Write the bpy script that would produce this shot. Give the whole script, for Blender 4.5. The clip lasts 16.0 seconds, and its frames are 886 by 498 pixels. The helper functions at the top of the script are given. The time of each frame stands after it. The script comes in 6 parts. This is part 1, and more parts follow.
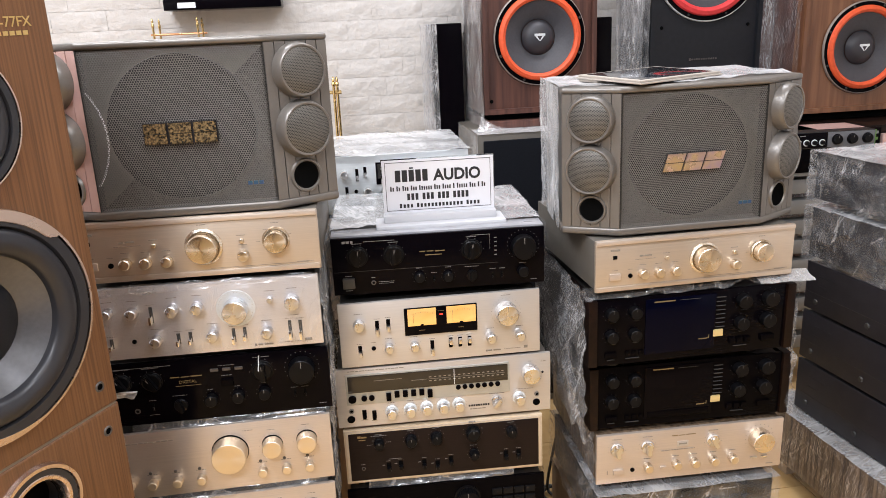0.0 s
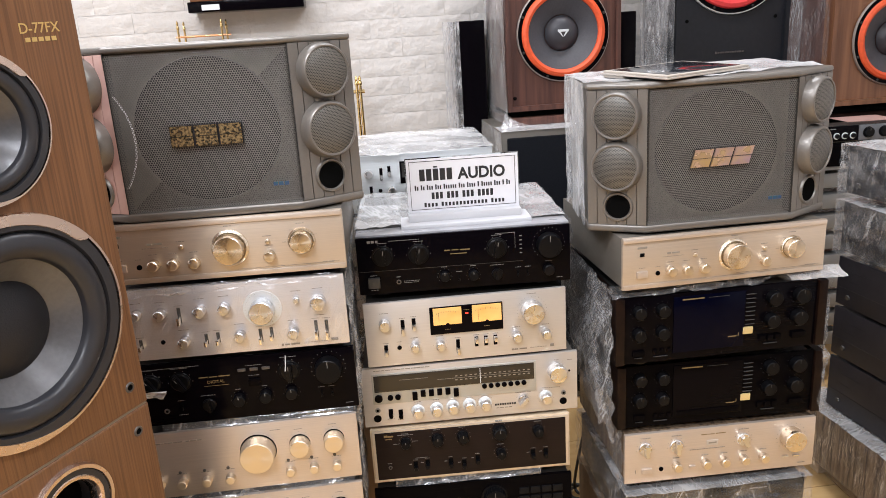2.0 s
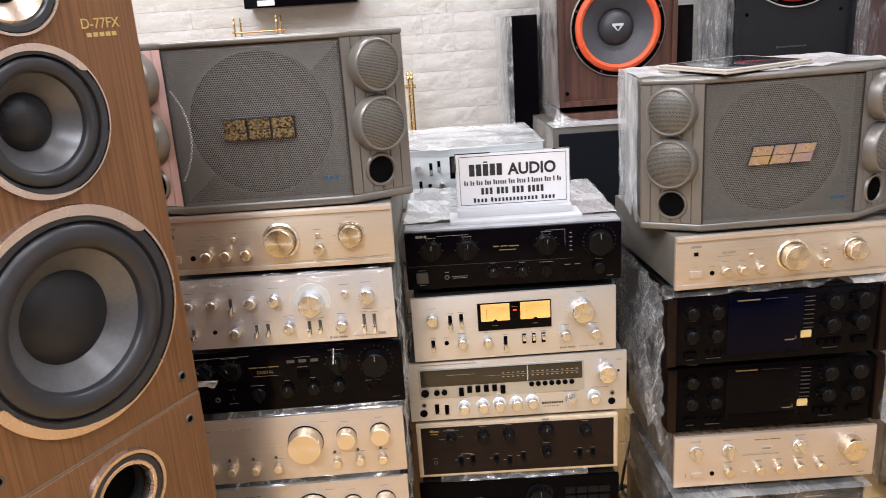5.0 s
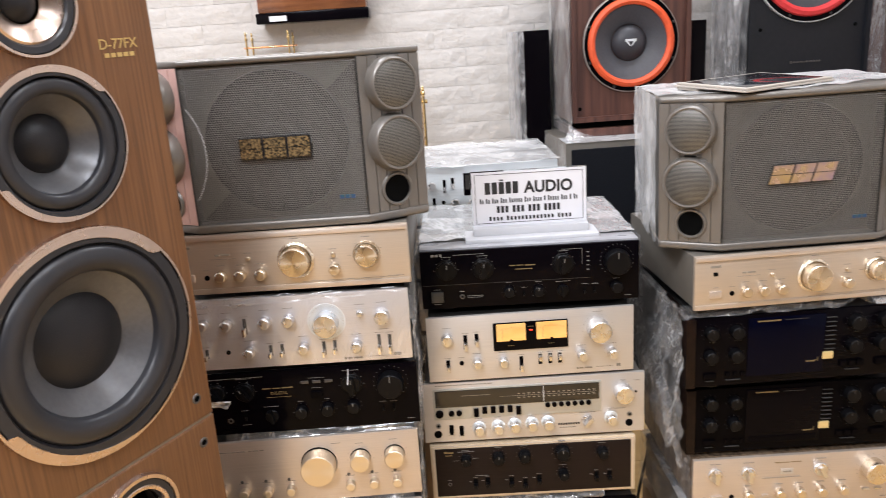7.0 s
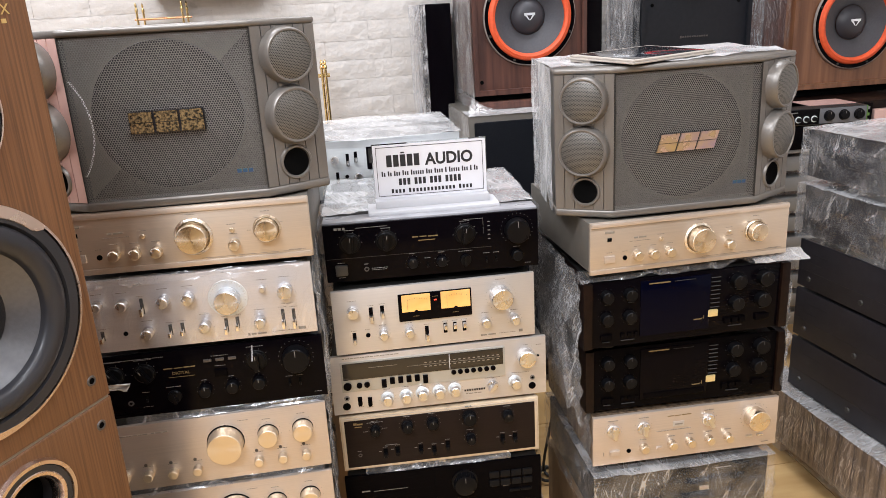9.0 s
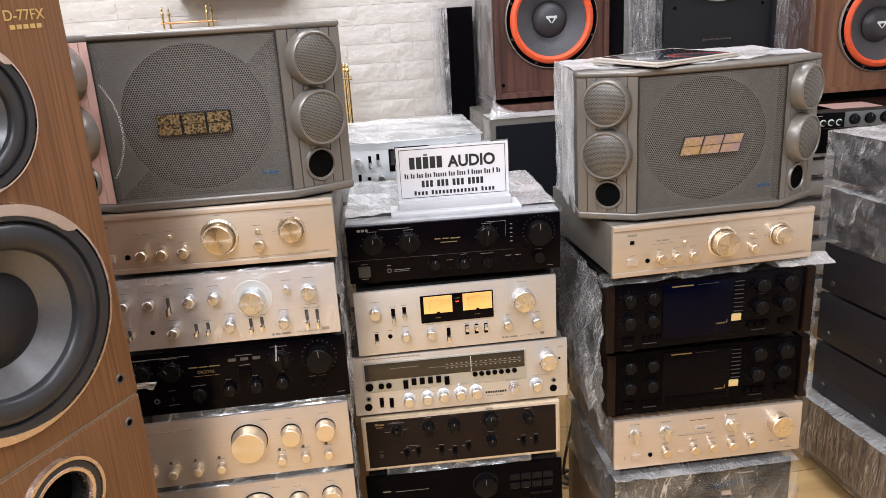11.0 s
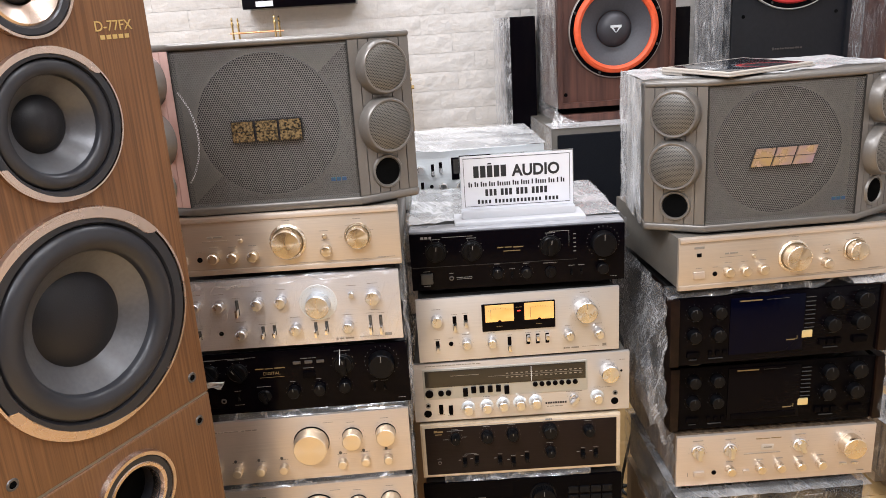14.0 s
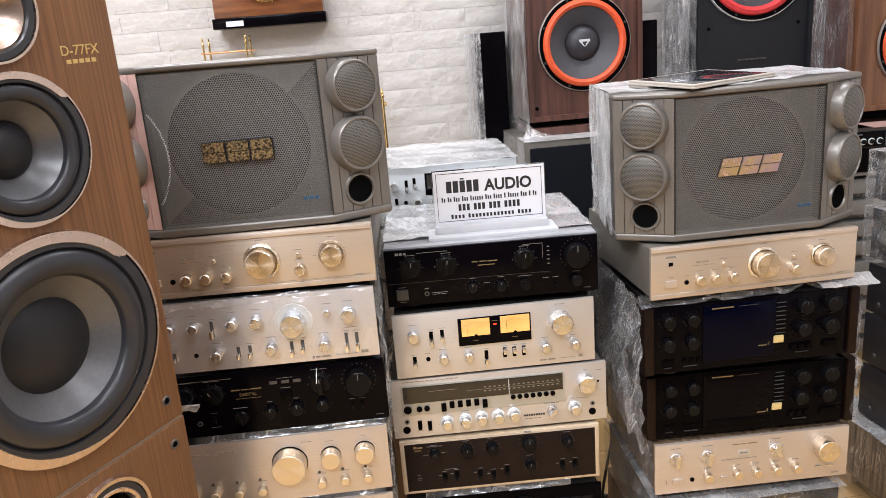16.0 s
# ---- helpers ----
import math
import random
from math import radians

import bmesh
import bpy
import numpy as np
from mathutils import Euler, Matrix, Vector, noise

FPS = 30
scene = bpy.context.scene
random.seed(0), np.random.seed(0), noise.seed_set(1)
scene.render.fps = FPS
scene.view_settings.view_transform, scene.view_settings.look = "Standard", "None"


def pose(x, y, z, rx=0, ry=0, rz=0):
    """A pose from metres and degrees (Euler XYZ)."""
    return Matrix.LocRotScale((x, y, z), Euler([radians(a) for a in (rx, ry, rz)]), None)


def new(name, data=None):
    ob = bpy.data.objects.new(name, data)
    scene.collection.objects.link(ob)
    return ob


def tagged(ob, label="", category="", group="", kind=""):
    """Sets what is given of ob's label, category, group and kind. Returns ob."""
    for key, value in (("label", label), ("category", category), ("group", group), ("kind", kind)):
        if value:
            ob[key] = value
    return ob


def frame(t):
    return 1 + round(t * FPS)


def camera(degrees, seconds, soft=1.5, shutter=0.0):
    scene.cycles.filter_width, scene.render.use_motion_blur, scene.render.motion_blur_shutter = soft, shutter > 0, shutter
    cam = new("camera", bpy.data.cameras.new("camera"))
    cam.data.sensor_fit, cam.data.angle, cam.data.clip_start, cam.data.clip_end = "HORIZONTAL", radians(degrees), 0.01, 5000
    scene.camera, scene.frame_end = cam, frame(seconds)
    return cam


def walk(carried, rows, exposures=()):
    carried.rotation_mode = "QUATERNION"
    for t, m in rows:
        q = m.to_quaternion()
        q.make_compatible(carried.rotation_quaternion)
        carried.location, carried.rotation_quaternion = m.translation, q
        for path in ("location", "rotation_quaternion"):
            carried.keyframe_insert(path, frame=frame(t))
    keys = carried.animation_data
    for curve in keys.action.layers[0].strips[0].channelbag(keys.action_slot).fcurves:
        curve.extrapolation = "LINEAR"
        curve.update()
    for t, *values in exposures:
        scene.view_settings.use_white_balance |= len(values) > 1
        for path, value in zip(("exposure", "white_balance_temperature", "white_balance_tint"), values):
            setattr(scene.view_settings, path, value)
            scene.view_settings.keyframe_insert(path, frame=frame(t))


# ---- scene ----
cam = camera(61.2, 16.0, soft=0.5, shutter=0.5)
EYE = 1.38  # height of the first eye
# seconds, x, y, z from the first eye, yaw, pitch, roll
ROWS = [
    (0.0, -0.0088, -0.0094, -0.0046, -8.271, -16.387, 2.498),
    (0.5, -0.0169, -0.0119, -0.0048, -8.108, -16.339, 2.578),
    (1.0, -0.0147, -0.0139, -0.0010, -7.754, -16.288, 2.790),
    (1.5, -0.0156, -0.0097, 0.0021, -7.283, -16.364, 3.090),
    (2.0, -0.0111, -0.0039, -0.0027, -6.681, -16.511, 3.461),
    (2.5, -0.0061, 0.0022, -0.0035, -6.307, -16.815, 3.770),
    (3.0, -0.0065, 0.0013, -0.0039, -6.137, -17.050, 3.976),
    (3.5, -0.0071, 0.0008, -0.0049, -6.134, -17.147, 4.084),
    (4.0, -0.0078, -0.0006, -0.0044, -5.645, -17.110, 4.017),
    (4.5, -0.0062, -0.0000, -0.0069, -4.580, -16.912, 3.863),
    (4.7, -0.0077, 0.0001, -0.0058, -3.927, -16.830, 3.772),
    (5.2, -0.0118, 0.0041, -0.0039, -2.053, -16.376, 3.671),
    (5.7, -0.0194, 0.0128, -0.0005, -0.136, -15.675, 3.713),
    (6.2, -0.0266, 0.0215, 0.0029, 0.774, -15.151, 3.788),
    (6.5, -0.0291, 0.0247, 0.0044, 0.402, -15.097, 3.804),
    (6.8, -0.0292, 0.0252, 0.0051, -0.936, -15.350, 3.768),
    (7.0, -0.0259, 0.0223, 0.0056, -2.310, -15.667, 3.718),
    (7.5, -0.0082, 0.0175, -0.0005, -5.201, -16.553, 3.580),
    (8.0, 0.0003, 0.0153, -0.0044, -7.227, -17.212, 3.412),
    (8.5, -0.0074, 0.0078, -0.0016, -8.485, -17.623, 3.294),
    (9.0, -0.0096, 0.0059, -0.0010, -9.171, -17.870, 3.246),
    (9.5, -0.0121, 0.0042, -0.0005, -9.227, -17.945, 3.274),
    (10.0, -0.0146, 0.0026, -0.0002, -8.865, -17.891, 3.335),
    (10.5, -0.0166, 0.0013, 0.0000, -8.294, -17.753, 3.385),
    (11.0, -0.0180, 0.0003, 0.0001, -7.723, -17.575, 3.381),
    (11.5, -0.0217, -0.0027, 0.0006, -7.135, -17.360, 3.327),
    (12.0, -0.0243, -0.0046, 0.0024, -6.355, -16.999, 3.148),
    (12.5, -0.0278, -0.0040, 0.0024, -5.411, -16.744, 2.959),
    (13.0, -0.0345, -0.0035, 0.0038, -4.453, -16.651, 2.919),
    (13.5, -0.0366, -0.0013, -0.0002, -3.708, -16.684, 3.136),
    (14.0, -0.0370, -0.0023, 0.0012, -3.488, -16.645, 3.547),
    (14.5, -0.0368, -0.0135, 0.0030, -3.821, -16.389, 3.938),
    (15.0, -0.0427, -0.0189, 0.0030, -4.383, -16.038, 4.284),
    (15.5, -0.0390, -0.0137, 0.0038, -4.960, -15.772, 4.422),
    (16.0, -0.0292, -0.0083, 0.0040, -5.469, -15.672, 4.458),
]
walk(cam, [(t, pose(x, y, EYE + z, 90 + pitch, roll, yaw)) for t, x, y, z, yaw, pitch, roll in ROWS])

# ---- world and light ----
world = bpy.data.worlds.new("world")
scene.world = world
world.use_nodes = True
world.node_tree.nodes["Background"].inputs["Color"].default_value = (0.9, 0.95, 1.0, 1)
world.node_tree.nodes["Background"].inputs["Strength"].default_value = 0.05
scene.view_settings.exposure = 0.0
CEILING = 3.0


def panel_lamp(x, y, w, d, power, color=(0.955, 0.995, 1.085)):
    data = bpy.data.lights.new("ceiling_lamp", "AREA")
    data.shape, data.size, data.size_y, data.energy, data.color = "RECTANGLE", w, d, power, color
    ob = new("ceiling_lamp", data)
    ob.matrix_basis = pose(x, y, CEILING - 0.06)
    return ob


# rows of LED panels on the ceiling of the shop
LAMPS = [(-0.9, 0.3, 62), (0.9, 0.3, 25), (-0.9, 2.1, 32), (0.9, 2.1, 25), (-0.9, -1.3, 76), (0.9, -1.3, 25)]
for lx, ly, watts in LAMPS:
    panel_lamp(lx, ly, 1.2, 0.3, watts)


# ---- materials ----
def material(name, color, rough=0.5, metal=0.0, grain=0.0, scale=(40, 40, 40), bump=0.0, bump_scale=60.0, rough_var=0.0,
             coat=0.0, second=None, emit=0.0, spec=0.5, aniso=0.0, blotch=0.0, detail=4.0, axis="Y"):
    """A surface with grain (fine colour change, stretched by scale), large blotches, roughness change and relief."""
    m = bpy.data.materials.new(name)
    m.use_nodes = True
    nt = m.node_tree
    b = nt.nodes["Principled BSDF"]
    b.inputs["Base Color"].default_value = (*color, 1)
    b.inputs["Roughness"].default_value = rough
    b.inputs["Metallic"].default_value = metal
    b.inputs["Specular IOR Level"].default_value = spec
    b.inputs["Coat Weight"].default_value = coat
    b.inputs["Coat Roughness"].default_value = 0.12
    tc = nt.nodes.new("ShaderNodeTexCoord")
    mp = nt.nodes.new("ShaderNodeMapping")
    mp.inputs["Scale"].default_value = scale
    nt.links.new(tc.outputs["Object"], mp.inputs["Vector"])
    n1 = nt.nodes.new("ShaderNodeTexNoise")
    n1.inputs["Scale"].default_value = 1.0
    n1.inputs["Detail"].default_value = detail
    nt.links.new(mp.outputs["Vector"], n1.inputs["Vector"])
    n2 = nt.nodes.new("ShaderNodeTexNoise")
    n2.inputs["Scale"].default_value = 7.0
    n2.inputs["Detail"].default_value = 3.0
    nt.links.new(tc.outputs["Object"], n2.inputs["Vector"])
    last = None
    if grain or second:
        mix = nt.nodes.new("ShaderNodeMix")
        mix.data_type = "RGBA"
        ramp = nt.nodes.new("ShaderNodeMapRange")
        ramp.inputs["From Min"].default_value, ramp.inputs["From Max"].default_value = 0.35, 0.65
        nt.links.new(n1.outputs["Fac"], ramp.inputs["Value"])
        nt.links.new(ramp.outputs["Result"], mix.inputs["Factor"])
        other = second or tuple(c * (1 - grain) for c in color)
        mix.inputs["A"].default_value = (*color, 1)
        mix.inputs["B"].default_value = (*other, 1)
        last = mix.outputs["Result"]
    if blotch:
        mix2 = nt.nodes.new("ShaderNodeMix")
        mix2.data_type, mix2.blend_type = "RGBA", "MULTIPLY"
        r2 = nt.nodes.new("ShaderNodeMapRange")
        r2.inputs["From Min"].default_value, r2.inputs["From Max"].default_value = 0.3, 0.7
        r2.inputs["To Max"].default_value = blotch
        nt.links.new(n2.outputs["Fac"], r2.inputs["Value"])
        nt.links.new(r2.outputs["Result"], mix2.inputs["Factor"])
        if last:
            nt.links.new(last, mix2.inputs["A"])
        else:
            mix2.inputs["A"].default_value = (*color, 1)
        mix2.inputs["B"].default_value = (0.55, 0.52, 0.5, 1)
        last = mix2.outputs["Result"]
    if last:
        nt.links.new(last, b.inputs["Base Color"])
    if rough_var:
        r3 = nt.nodes.new("ShaderNodeMapRange")
        r3.inputs["To Min"].default_value, r3.inputs["To Max"].default_value = max(0.02, rough - rough_var), rough + rough_var
        nt.links.new(n1.outputs["Fac"], r3.inputs["Value"])
        nt.links.new(r3.outputs["Result"], b.inputs["Roughness"])
    if bump:
        n3 = nt.nodes.new("ShaderNodeTexNoise")
        n3.inputs["Scale"].default_value = bump_scale
        n3.inputs["Detail"].default_value = 5.0
        nt.links.new(tc.outputs["Object"], n3.inputs["Vector"])
        bp = nt.nodes.new("ShaderNodeBump")
        bp.inputs["Strength"].default_value = bump
        bp.inputs["Distance"].default_value = 0.002
        nt.links.new(n3.outputs["Fac"], bp.inputs["Height"])
        nt.links.new(bp.outputs["Normal"], b.inputs["Normal"])
    if aniso:
        tg = nt.nodes.new("ShaderNodeTangent")
        tg.direction_type, tg.axis = "RADIAL", axis
        b.inputs["Anisotropic"].default_value = aniso
        nt.links.new(tg.outputs["Tangent"], b.inputs["Tangent"])
    if emit:
        b.inputs["Emission Color"].default_value = (*color, 1)
        b.inputs["Emission Strength"].default_value = emit
    return m


def film_material(name, low, high, tint=(1, 1, 1), streak=(6, 6, 60), milky=0.15, detail=2.0, twist=0.3, lean=(0.5, 0.45, 0.15), fine=1.0):
    """Stretch film: clear, with glossy folds and whitish streaks."""
    m = bpy.data.materials.new(name)
    m.use_nodes = True
    nt = m.node_tree
    nt.nodes.remove(nt.nodes["Principled BSDF"])
    out = nt.nodes["Material Output"]
    tr = nt.nodes.new("ShaderNodeBsdfTransparent")
    tr.inputs["Color"].default_value = (0.97, 0.97, 0.98, 1)
    gl = nt.nodes.new("ShaderNodeBsdfGlossy")
    gl.inputs["Roughness"].default_value = 0.20
    gl.inputs["Color"].default_value = (0.9, 0.9, 0.92, 1)
    df = nt.nodes.new("ShaderNodeBsdfDiffuse")
    df.inputs["Color"].default_value = (*(0.92 * c for c in tint), 1)
    tc = nt.nodes.new("ShaderNodeTexCoord")
    mp = nt.nodes.new("ShaderNodeMapping")
    mp.vector_type = "TEXTURE"
    mp.inputs["Scale"].default_value = tuple(1 / s for s in streak)
    mp.inputs["Rotation"].default_value = lean
    nt.links.new(tc.outputs["Object"], mp.inputs["Vector"])
    ns = nt.nodes.new("ShaderNodeTexNoise")
    ns.inputs["Scale"].default_value, ns.inputs["Detail"].default_value, ns.inputs["Distortion"].default_value = 1.0, detail, twist
    nt.links.new(mp.outputs["Vector"], ns.inputs["Vector"])
    # thin bright creases where a noise crosses its middle, in two directions, and soft milky patches
    def crease(source, width):
        off = nt.nodes.new("ShaderNodeMath")
        off.operation, off.inputs[1].default_value = "SUBTRACT", 0.5
        nt.links.new(source, off.inputs[0])
        ab = nt.nodes.new("ShaderNodeMath")
        ab.operation = "ABSOLUTE"
        nt.links.new(off.outputs["Value"], ab.inputs[0])
        cr = nt.nodes.new("ShaderNodeMapRange")
        cr.inputs["From Min"].default_value, cr.inputs["From Max"].default_value = 0.0, width
        cr.inputs["To Min"].default_value, cr.inputs["To Max"].default_value = 1.0, 0.0
        nt.links.new(ab.outputs["Value"], cr.inputs["Value"])
        return cr.outputs["Result"]

    mp2 = nt.nodes.new("ShaderNodeMapping")
    mp2.vector_type = "TEXTURE"
    mp2.inputs["Scale"].default_value = tuple(0.6 / s for s in streak)
    mp2.inputs["Rotation"].default_value = tuple(-0.8 * r for r in lean)
    nt.links.new(tc.outputs["Object"], mp2.inputs["Vector"])
    nz = nt.nodes.new("ShaderNodeTexNoise")
    nz.inputs["Scale"].default_value, nz.inputs["Detail"].default_value, nz.inputs["Distortion"].default_value = 1.0, 2.0, twist * 0.5
    nt.links.new(mp2.outputs["Vector"], nz.inputs["Vector"])
    both = nt.nodes.new("ShaderNodeMath")
    both.operation = "MAXIMUM"
    nt.links.new(crease(ns.outputs["Fac"], 0.036 * fine), both.inputs[0])
    nt.links.new(crease(nz.outputs["Fac"], 0.020 * fine), both.inputs[1])
    n2 = nt.nodes.new("ShaderNodeTexNoise")
    n2.inputs["Scale"].default_value, n2.inputs["Detail"].default_value = 11.0, 3.0
    nt.links.new(tc.outputs["Object"], n2.inputs["Vector"])
    pm = nt.nodes.new("ShaderNodeMapRange")
    pm.inputs["From Min"].default_value, pm.inputs["From Max"].default_value = 0.32, 0.60
    nt.links.new(n2.outputs["Fac"], pm.inputs["Value"])
    cm = nt.nodes.new("ShaderNodeMath")
    cm.operation = "MULTIPLY"
    nt.links.new(both.outputs["Value"], cm.inputs[0])
    nt.links.new(pm.outputs["Result"], cm.inputs[1])
    ml = nt.nodes.new("ShaderNodeMath")
    ml.operation, ml.inputs[1].default_value = "MULTIPLY_ADD", milky
    nt.links.new(pm.outputs["Result"], ml.inputs[0])
    nt.links.new(cm.outputs["Value"], ml.inputs[2])
    rg = nt.nodes.new("ShaderNodeMapRange")
    rg.inputs["To Min"].default_value, rg.inputs["To Max"].default_value = low, high
    nt.links.new(ml.outputs["Value"], rg.inputs["Value"])
    bp = nt.nodes.new("ShaderNodeBump")
    bp.inputs["Strength"].default_value, bp.inputs["Distance"].default_value = 0.5, 0.003
    nt.links.new(ns.outputs["Fac"], bp.inputs["Height"])
    nt.links.new(bp.outputs["Normal"], gl.inputs["Normal"])
    nt.links.new(bp.outputs["Normal"], df.inputs["Normal"])
    mg = nt.nodes.new("ShaderNodeMixShader")
    mg.inputs["Fac"].default_value = 0.55
    nt.links.new(df.outputs["BSDF"], mg.inputs[1])
    nt.links.new(gl.outputs["BSDF"], mg.inputs[2])
    mx = nt.nodes.new("ShaderNodeMixShader")
    nt.links.new(rg.outputs["Result"], mx.inputs["Fac"])
    nt.links.new(tr.outputs["BSDF"], mx.inputs[1])
    nt.links.new(mg.outputs["Shader"], mx.inputs[2])
    nt.links.new(mx.outputs["Shader"], out.inputs["Surface"])
    return m


def wood(name, light, dark, scale, rough=0.4, coat=0.0):
    """Veneer: long grain along z with fine pores."""
    m = material(name, light, rough, second=dark, scale=scale, rough_var=0.08, coat=coat, blotch=0.25, detail=8.0)
    nt = m.node_tree
    tc = nt.nodes["Texture Coordinate"]
    mp = nt.nodes.new("ShaderNodeMapping")
    mp.inputs["Scale"].default_value = tuple(s * 5 for s in scale)
    nt.links.new(tc.outputs["Object"], mp.inputs["Vector"])
    n = nt.nodes.new("ShaderNodeTexNoise")
    n.inputs["Scale"].default_value, n.inputs["Detail"].default_value = 1.0, 3.0
    nt.links.new(mp.outputs["Vector"], n.inputs["Vector"])
    bp = nt.nodes.new("ShaderNodeBump")
    bp.inputs["Strength"].default_value, bp.inputs["Distance"].default_value = 0.25, 0.001
    nt.links.new(n.outputs["Fac"], bp.inputs["Height"])
    nt.links.new(bp.outputs["Normal"], nt.nodes["Principled BSDF"].inputs["Normal"])
    return m


CHAMPAGNE = material("champagne_aluminium", (0.63, 0.535, 0.44), 0.36, 0.68, grain=0.08, scale=(6, 6, 900), rough_var=0.06, blotch=0.08, aniso=0.75, axis="X")
CHAMPAGNE_PALE = material("pale_champagne_aluminium", (0.68, 0.588, 0.512), 0.36, 0.66, grain=0.08, scale=(6, 6, 900), rough_var=0.06, blotch=0.08, aniso=0.75, axis="X")
SILVER = material("brushed_silver", (0.72, 0.69, 0.68), 0.34, 0.62, grain=0.1, scale=(5, 5, 1100), rough_var=0.07, blotch=0.06, aniso=0.75, axis="X")
SILVER_WHITE = material("pale_silver", (0.67, 0.635, 0.605), 0.38, 0.65, grain=0.06, scale=(6, 6, 900), rough_var=0.05, blotch=0.06, aniso=0.75, axis="X")
COLD_SILVER = material("cold_silver", (0.80, 0.84, 0.86), 0.42, 0.5, grain=0.06, scale=(6, 6, 900), rough_var=0.05)
BLACK_GLOSS = material("black_glossy_panel", (0.0026, 0.0019, 0.0030), 0.12, spec=0.06, grain=0.2, scale=(8, 8, 600), rough_var=0.03, bump=0.02)
BLACK_SATIN = material("black_satin_panel", (0.0026, 0.0020, 0.0026), 0.26, spec=0.035, grain=0.3, scale=(8, 8, 500), rough_var=0.06)
BLACK_BROWN = material("brown_black_panel", (0.0155, 0.0088, 0.0076), 0.42, spec=0.15, grain=0.25, scale=(8, 8, 500), rough_var=0.06, blotch=0.2)
NAVY_GLASS = material("navy_glass", (0.001, 0.0013, 0.0065), 0.08, rough_var=0.02, spec=0.07)
SMOKE_GLASS = material("smoked_glass", (0.022, 0.018, 0.014), 0.10, rough_var=0.03, coat=0.2)
BLACK_METAL = material("black_sheet_metal", (0.030, 0.028, 0.027), 0.45, 0.2, bump=0.15, bump_scale=400, rough_var=0.08, blotch=0.3)
GREY_METAL = material("grey_brown_sheet_metal", (0.16, 0.145, 0.125), 0.48, 0.3, bump=0.12, bump_scale=400, rough_var=0.08, blotch=0.25)
KNOB_GOLD = material("spun_gold", (0.74, 0.66, 0.55), 0.27, 1.0, rough_var=0.05, aniso=0.92, scale=(30, 30, 30))
KNOB_SILVER = material("spun_silver", (0.72, 0.715, 0.72), 0.27, 1.0, rough_var=0.05, aniso=0.92, scale=(30, 30, 30))
KNOB_BLACK = material("black_knob_plastic", (0.0042, 0.0040, 0.0047), 0.30, spec=0.12, rough_var=0.08, bump=0.05)
BLACK_RUBBER = material("black_rubber", (0.010, 0.010, 0.013), 0.40, spec=0.28, rough_var=0.1, bump=0.1, bump_scale=200)
DARK_HOLE = material("dark_hole", (0.004, 0.004, 0.004), 0.8, spec=0.0, bump=0.1)
CHROME = material("chrome", (0.85, 0.85, 0.85), 0.12, 1.0, rough_var=0.04)
COPPER_RING = material("satin_rose_aluminium", (0.66, 0.53, 0.455), 0.27, 1.0, rough_var=0.08, scale=(20, 20, 20), aniso=0.3)
BLACK_VINYL = material("black_vinyl", (0.011, 0.012, 0.016), 0.5, spec=0.3, grain=0.2, scale=(60, 60, 60), bump=0.2, bump_scale=300)
INK_DIM = material("dim_print", (0.05, 0.047, 0.045), 0.6)
GRILLE_CLOTH = material("black_grille_cloth", (0.006, 0.007, 0.010), 0.8, spec=0.1, grain=0.3, scale=(200, 200, 200))
BASKET_GREY = material("basket_grey", (0.05, 0.048, 0.045), 0.4, 0.3)
# pinkish light on a taupe baffle put into the colour; also rose sheets and box
ROSE_LIGHT_AND_CARD = material("rose_light_and_card", (0.72, 0.47, 0.42), 0.38, 0.3, grain=0.06, scale=(40, 40, 6), rough_var=0.06, blotch=0.1)
FRAME_GREY = material("warm_grey_frame", (0.30, 0.26, 0.235), 0.4, 0.4, rough_var=0.06)
DARK_RING = material("dark_grey_ring", (0.10, 0.09, 0.085), 0.35, 0.4, rough_var=0.08)
CONE_GREY = material("grey_mineral_cone", (0.125, 0.125, 0.133), 0.34, 0.28, grain=0.12, scale=(160, 160, 160), rough_var=0.05, bump=0.06, bump_scale=300)
CONE_BLACK = material("charcoal_paper_cone", (0.058, 0.057, 0.066), 0.5, grain=0.15, scale=(150, 150, 150), bump=0.3, bump_scale=400)
CAP_GREY = material("charcoal_dust_cap", (0.038, 0.037, 0.043), 0.45, spec=0.4, rough_var=0.08, bump=0.1, bump_scale=400)
SURROUND = material("grey_black_surround_rubber", (0.024, 0.024, 0.028), 0.36, spec=0.45, rough_var=0.08, bump=0.06, bump_scale=150)
BAFFLE_GREY = material("dark_taupe_baffle", (0.020, 0.018, 0.016), 0.6, grain=0.1)
CAP_BLACK = material("black_dust_cap", (0.017, 0.017, 0.020), 0.42, spec=0.28, rough_var=0.08, bump=0.2, bump_scale=500)
ORANGE = material("orange_foam", (0.78, 0.10, 0.028), 0.55, grain=0.15, scale=(60, 60, 60), bump=0.2, blotch=0.15)
RED = material("red_foam", (0.75, 0.05, 0.055), 0.5, grain=0.15, scale=(60, 60, 60), bump=0.2)
BMB_PAINT = material("taupe_metallic_paint", (0.165, 0.150, 0.134), 0.38, 0.40, coat=0.35, grain=0.06, scale=(300, 300, 300), bump=0.05, bump_scale=600, rough_var=0.06)
BMB_PAINT.node_tree.nodes["Principled BSDF"].inputs["Coat Roughness"].default_value = 0.35
MESH_PAINT = material("taupe_grille_paint", (0.150, 0.141, 0.130), 0.45, 0.30, grain=0.1, scale=(60, 60, 60))
LOGO_GOLD = material("gold_badge", (0.66, 0.46, 0.19), 0.28, 0.6, second=(0.45, 0.32, 0.40), scale=(25, 25, 25), rough_var=0.08)
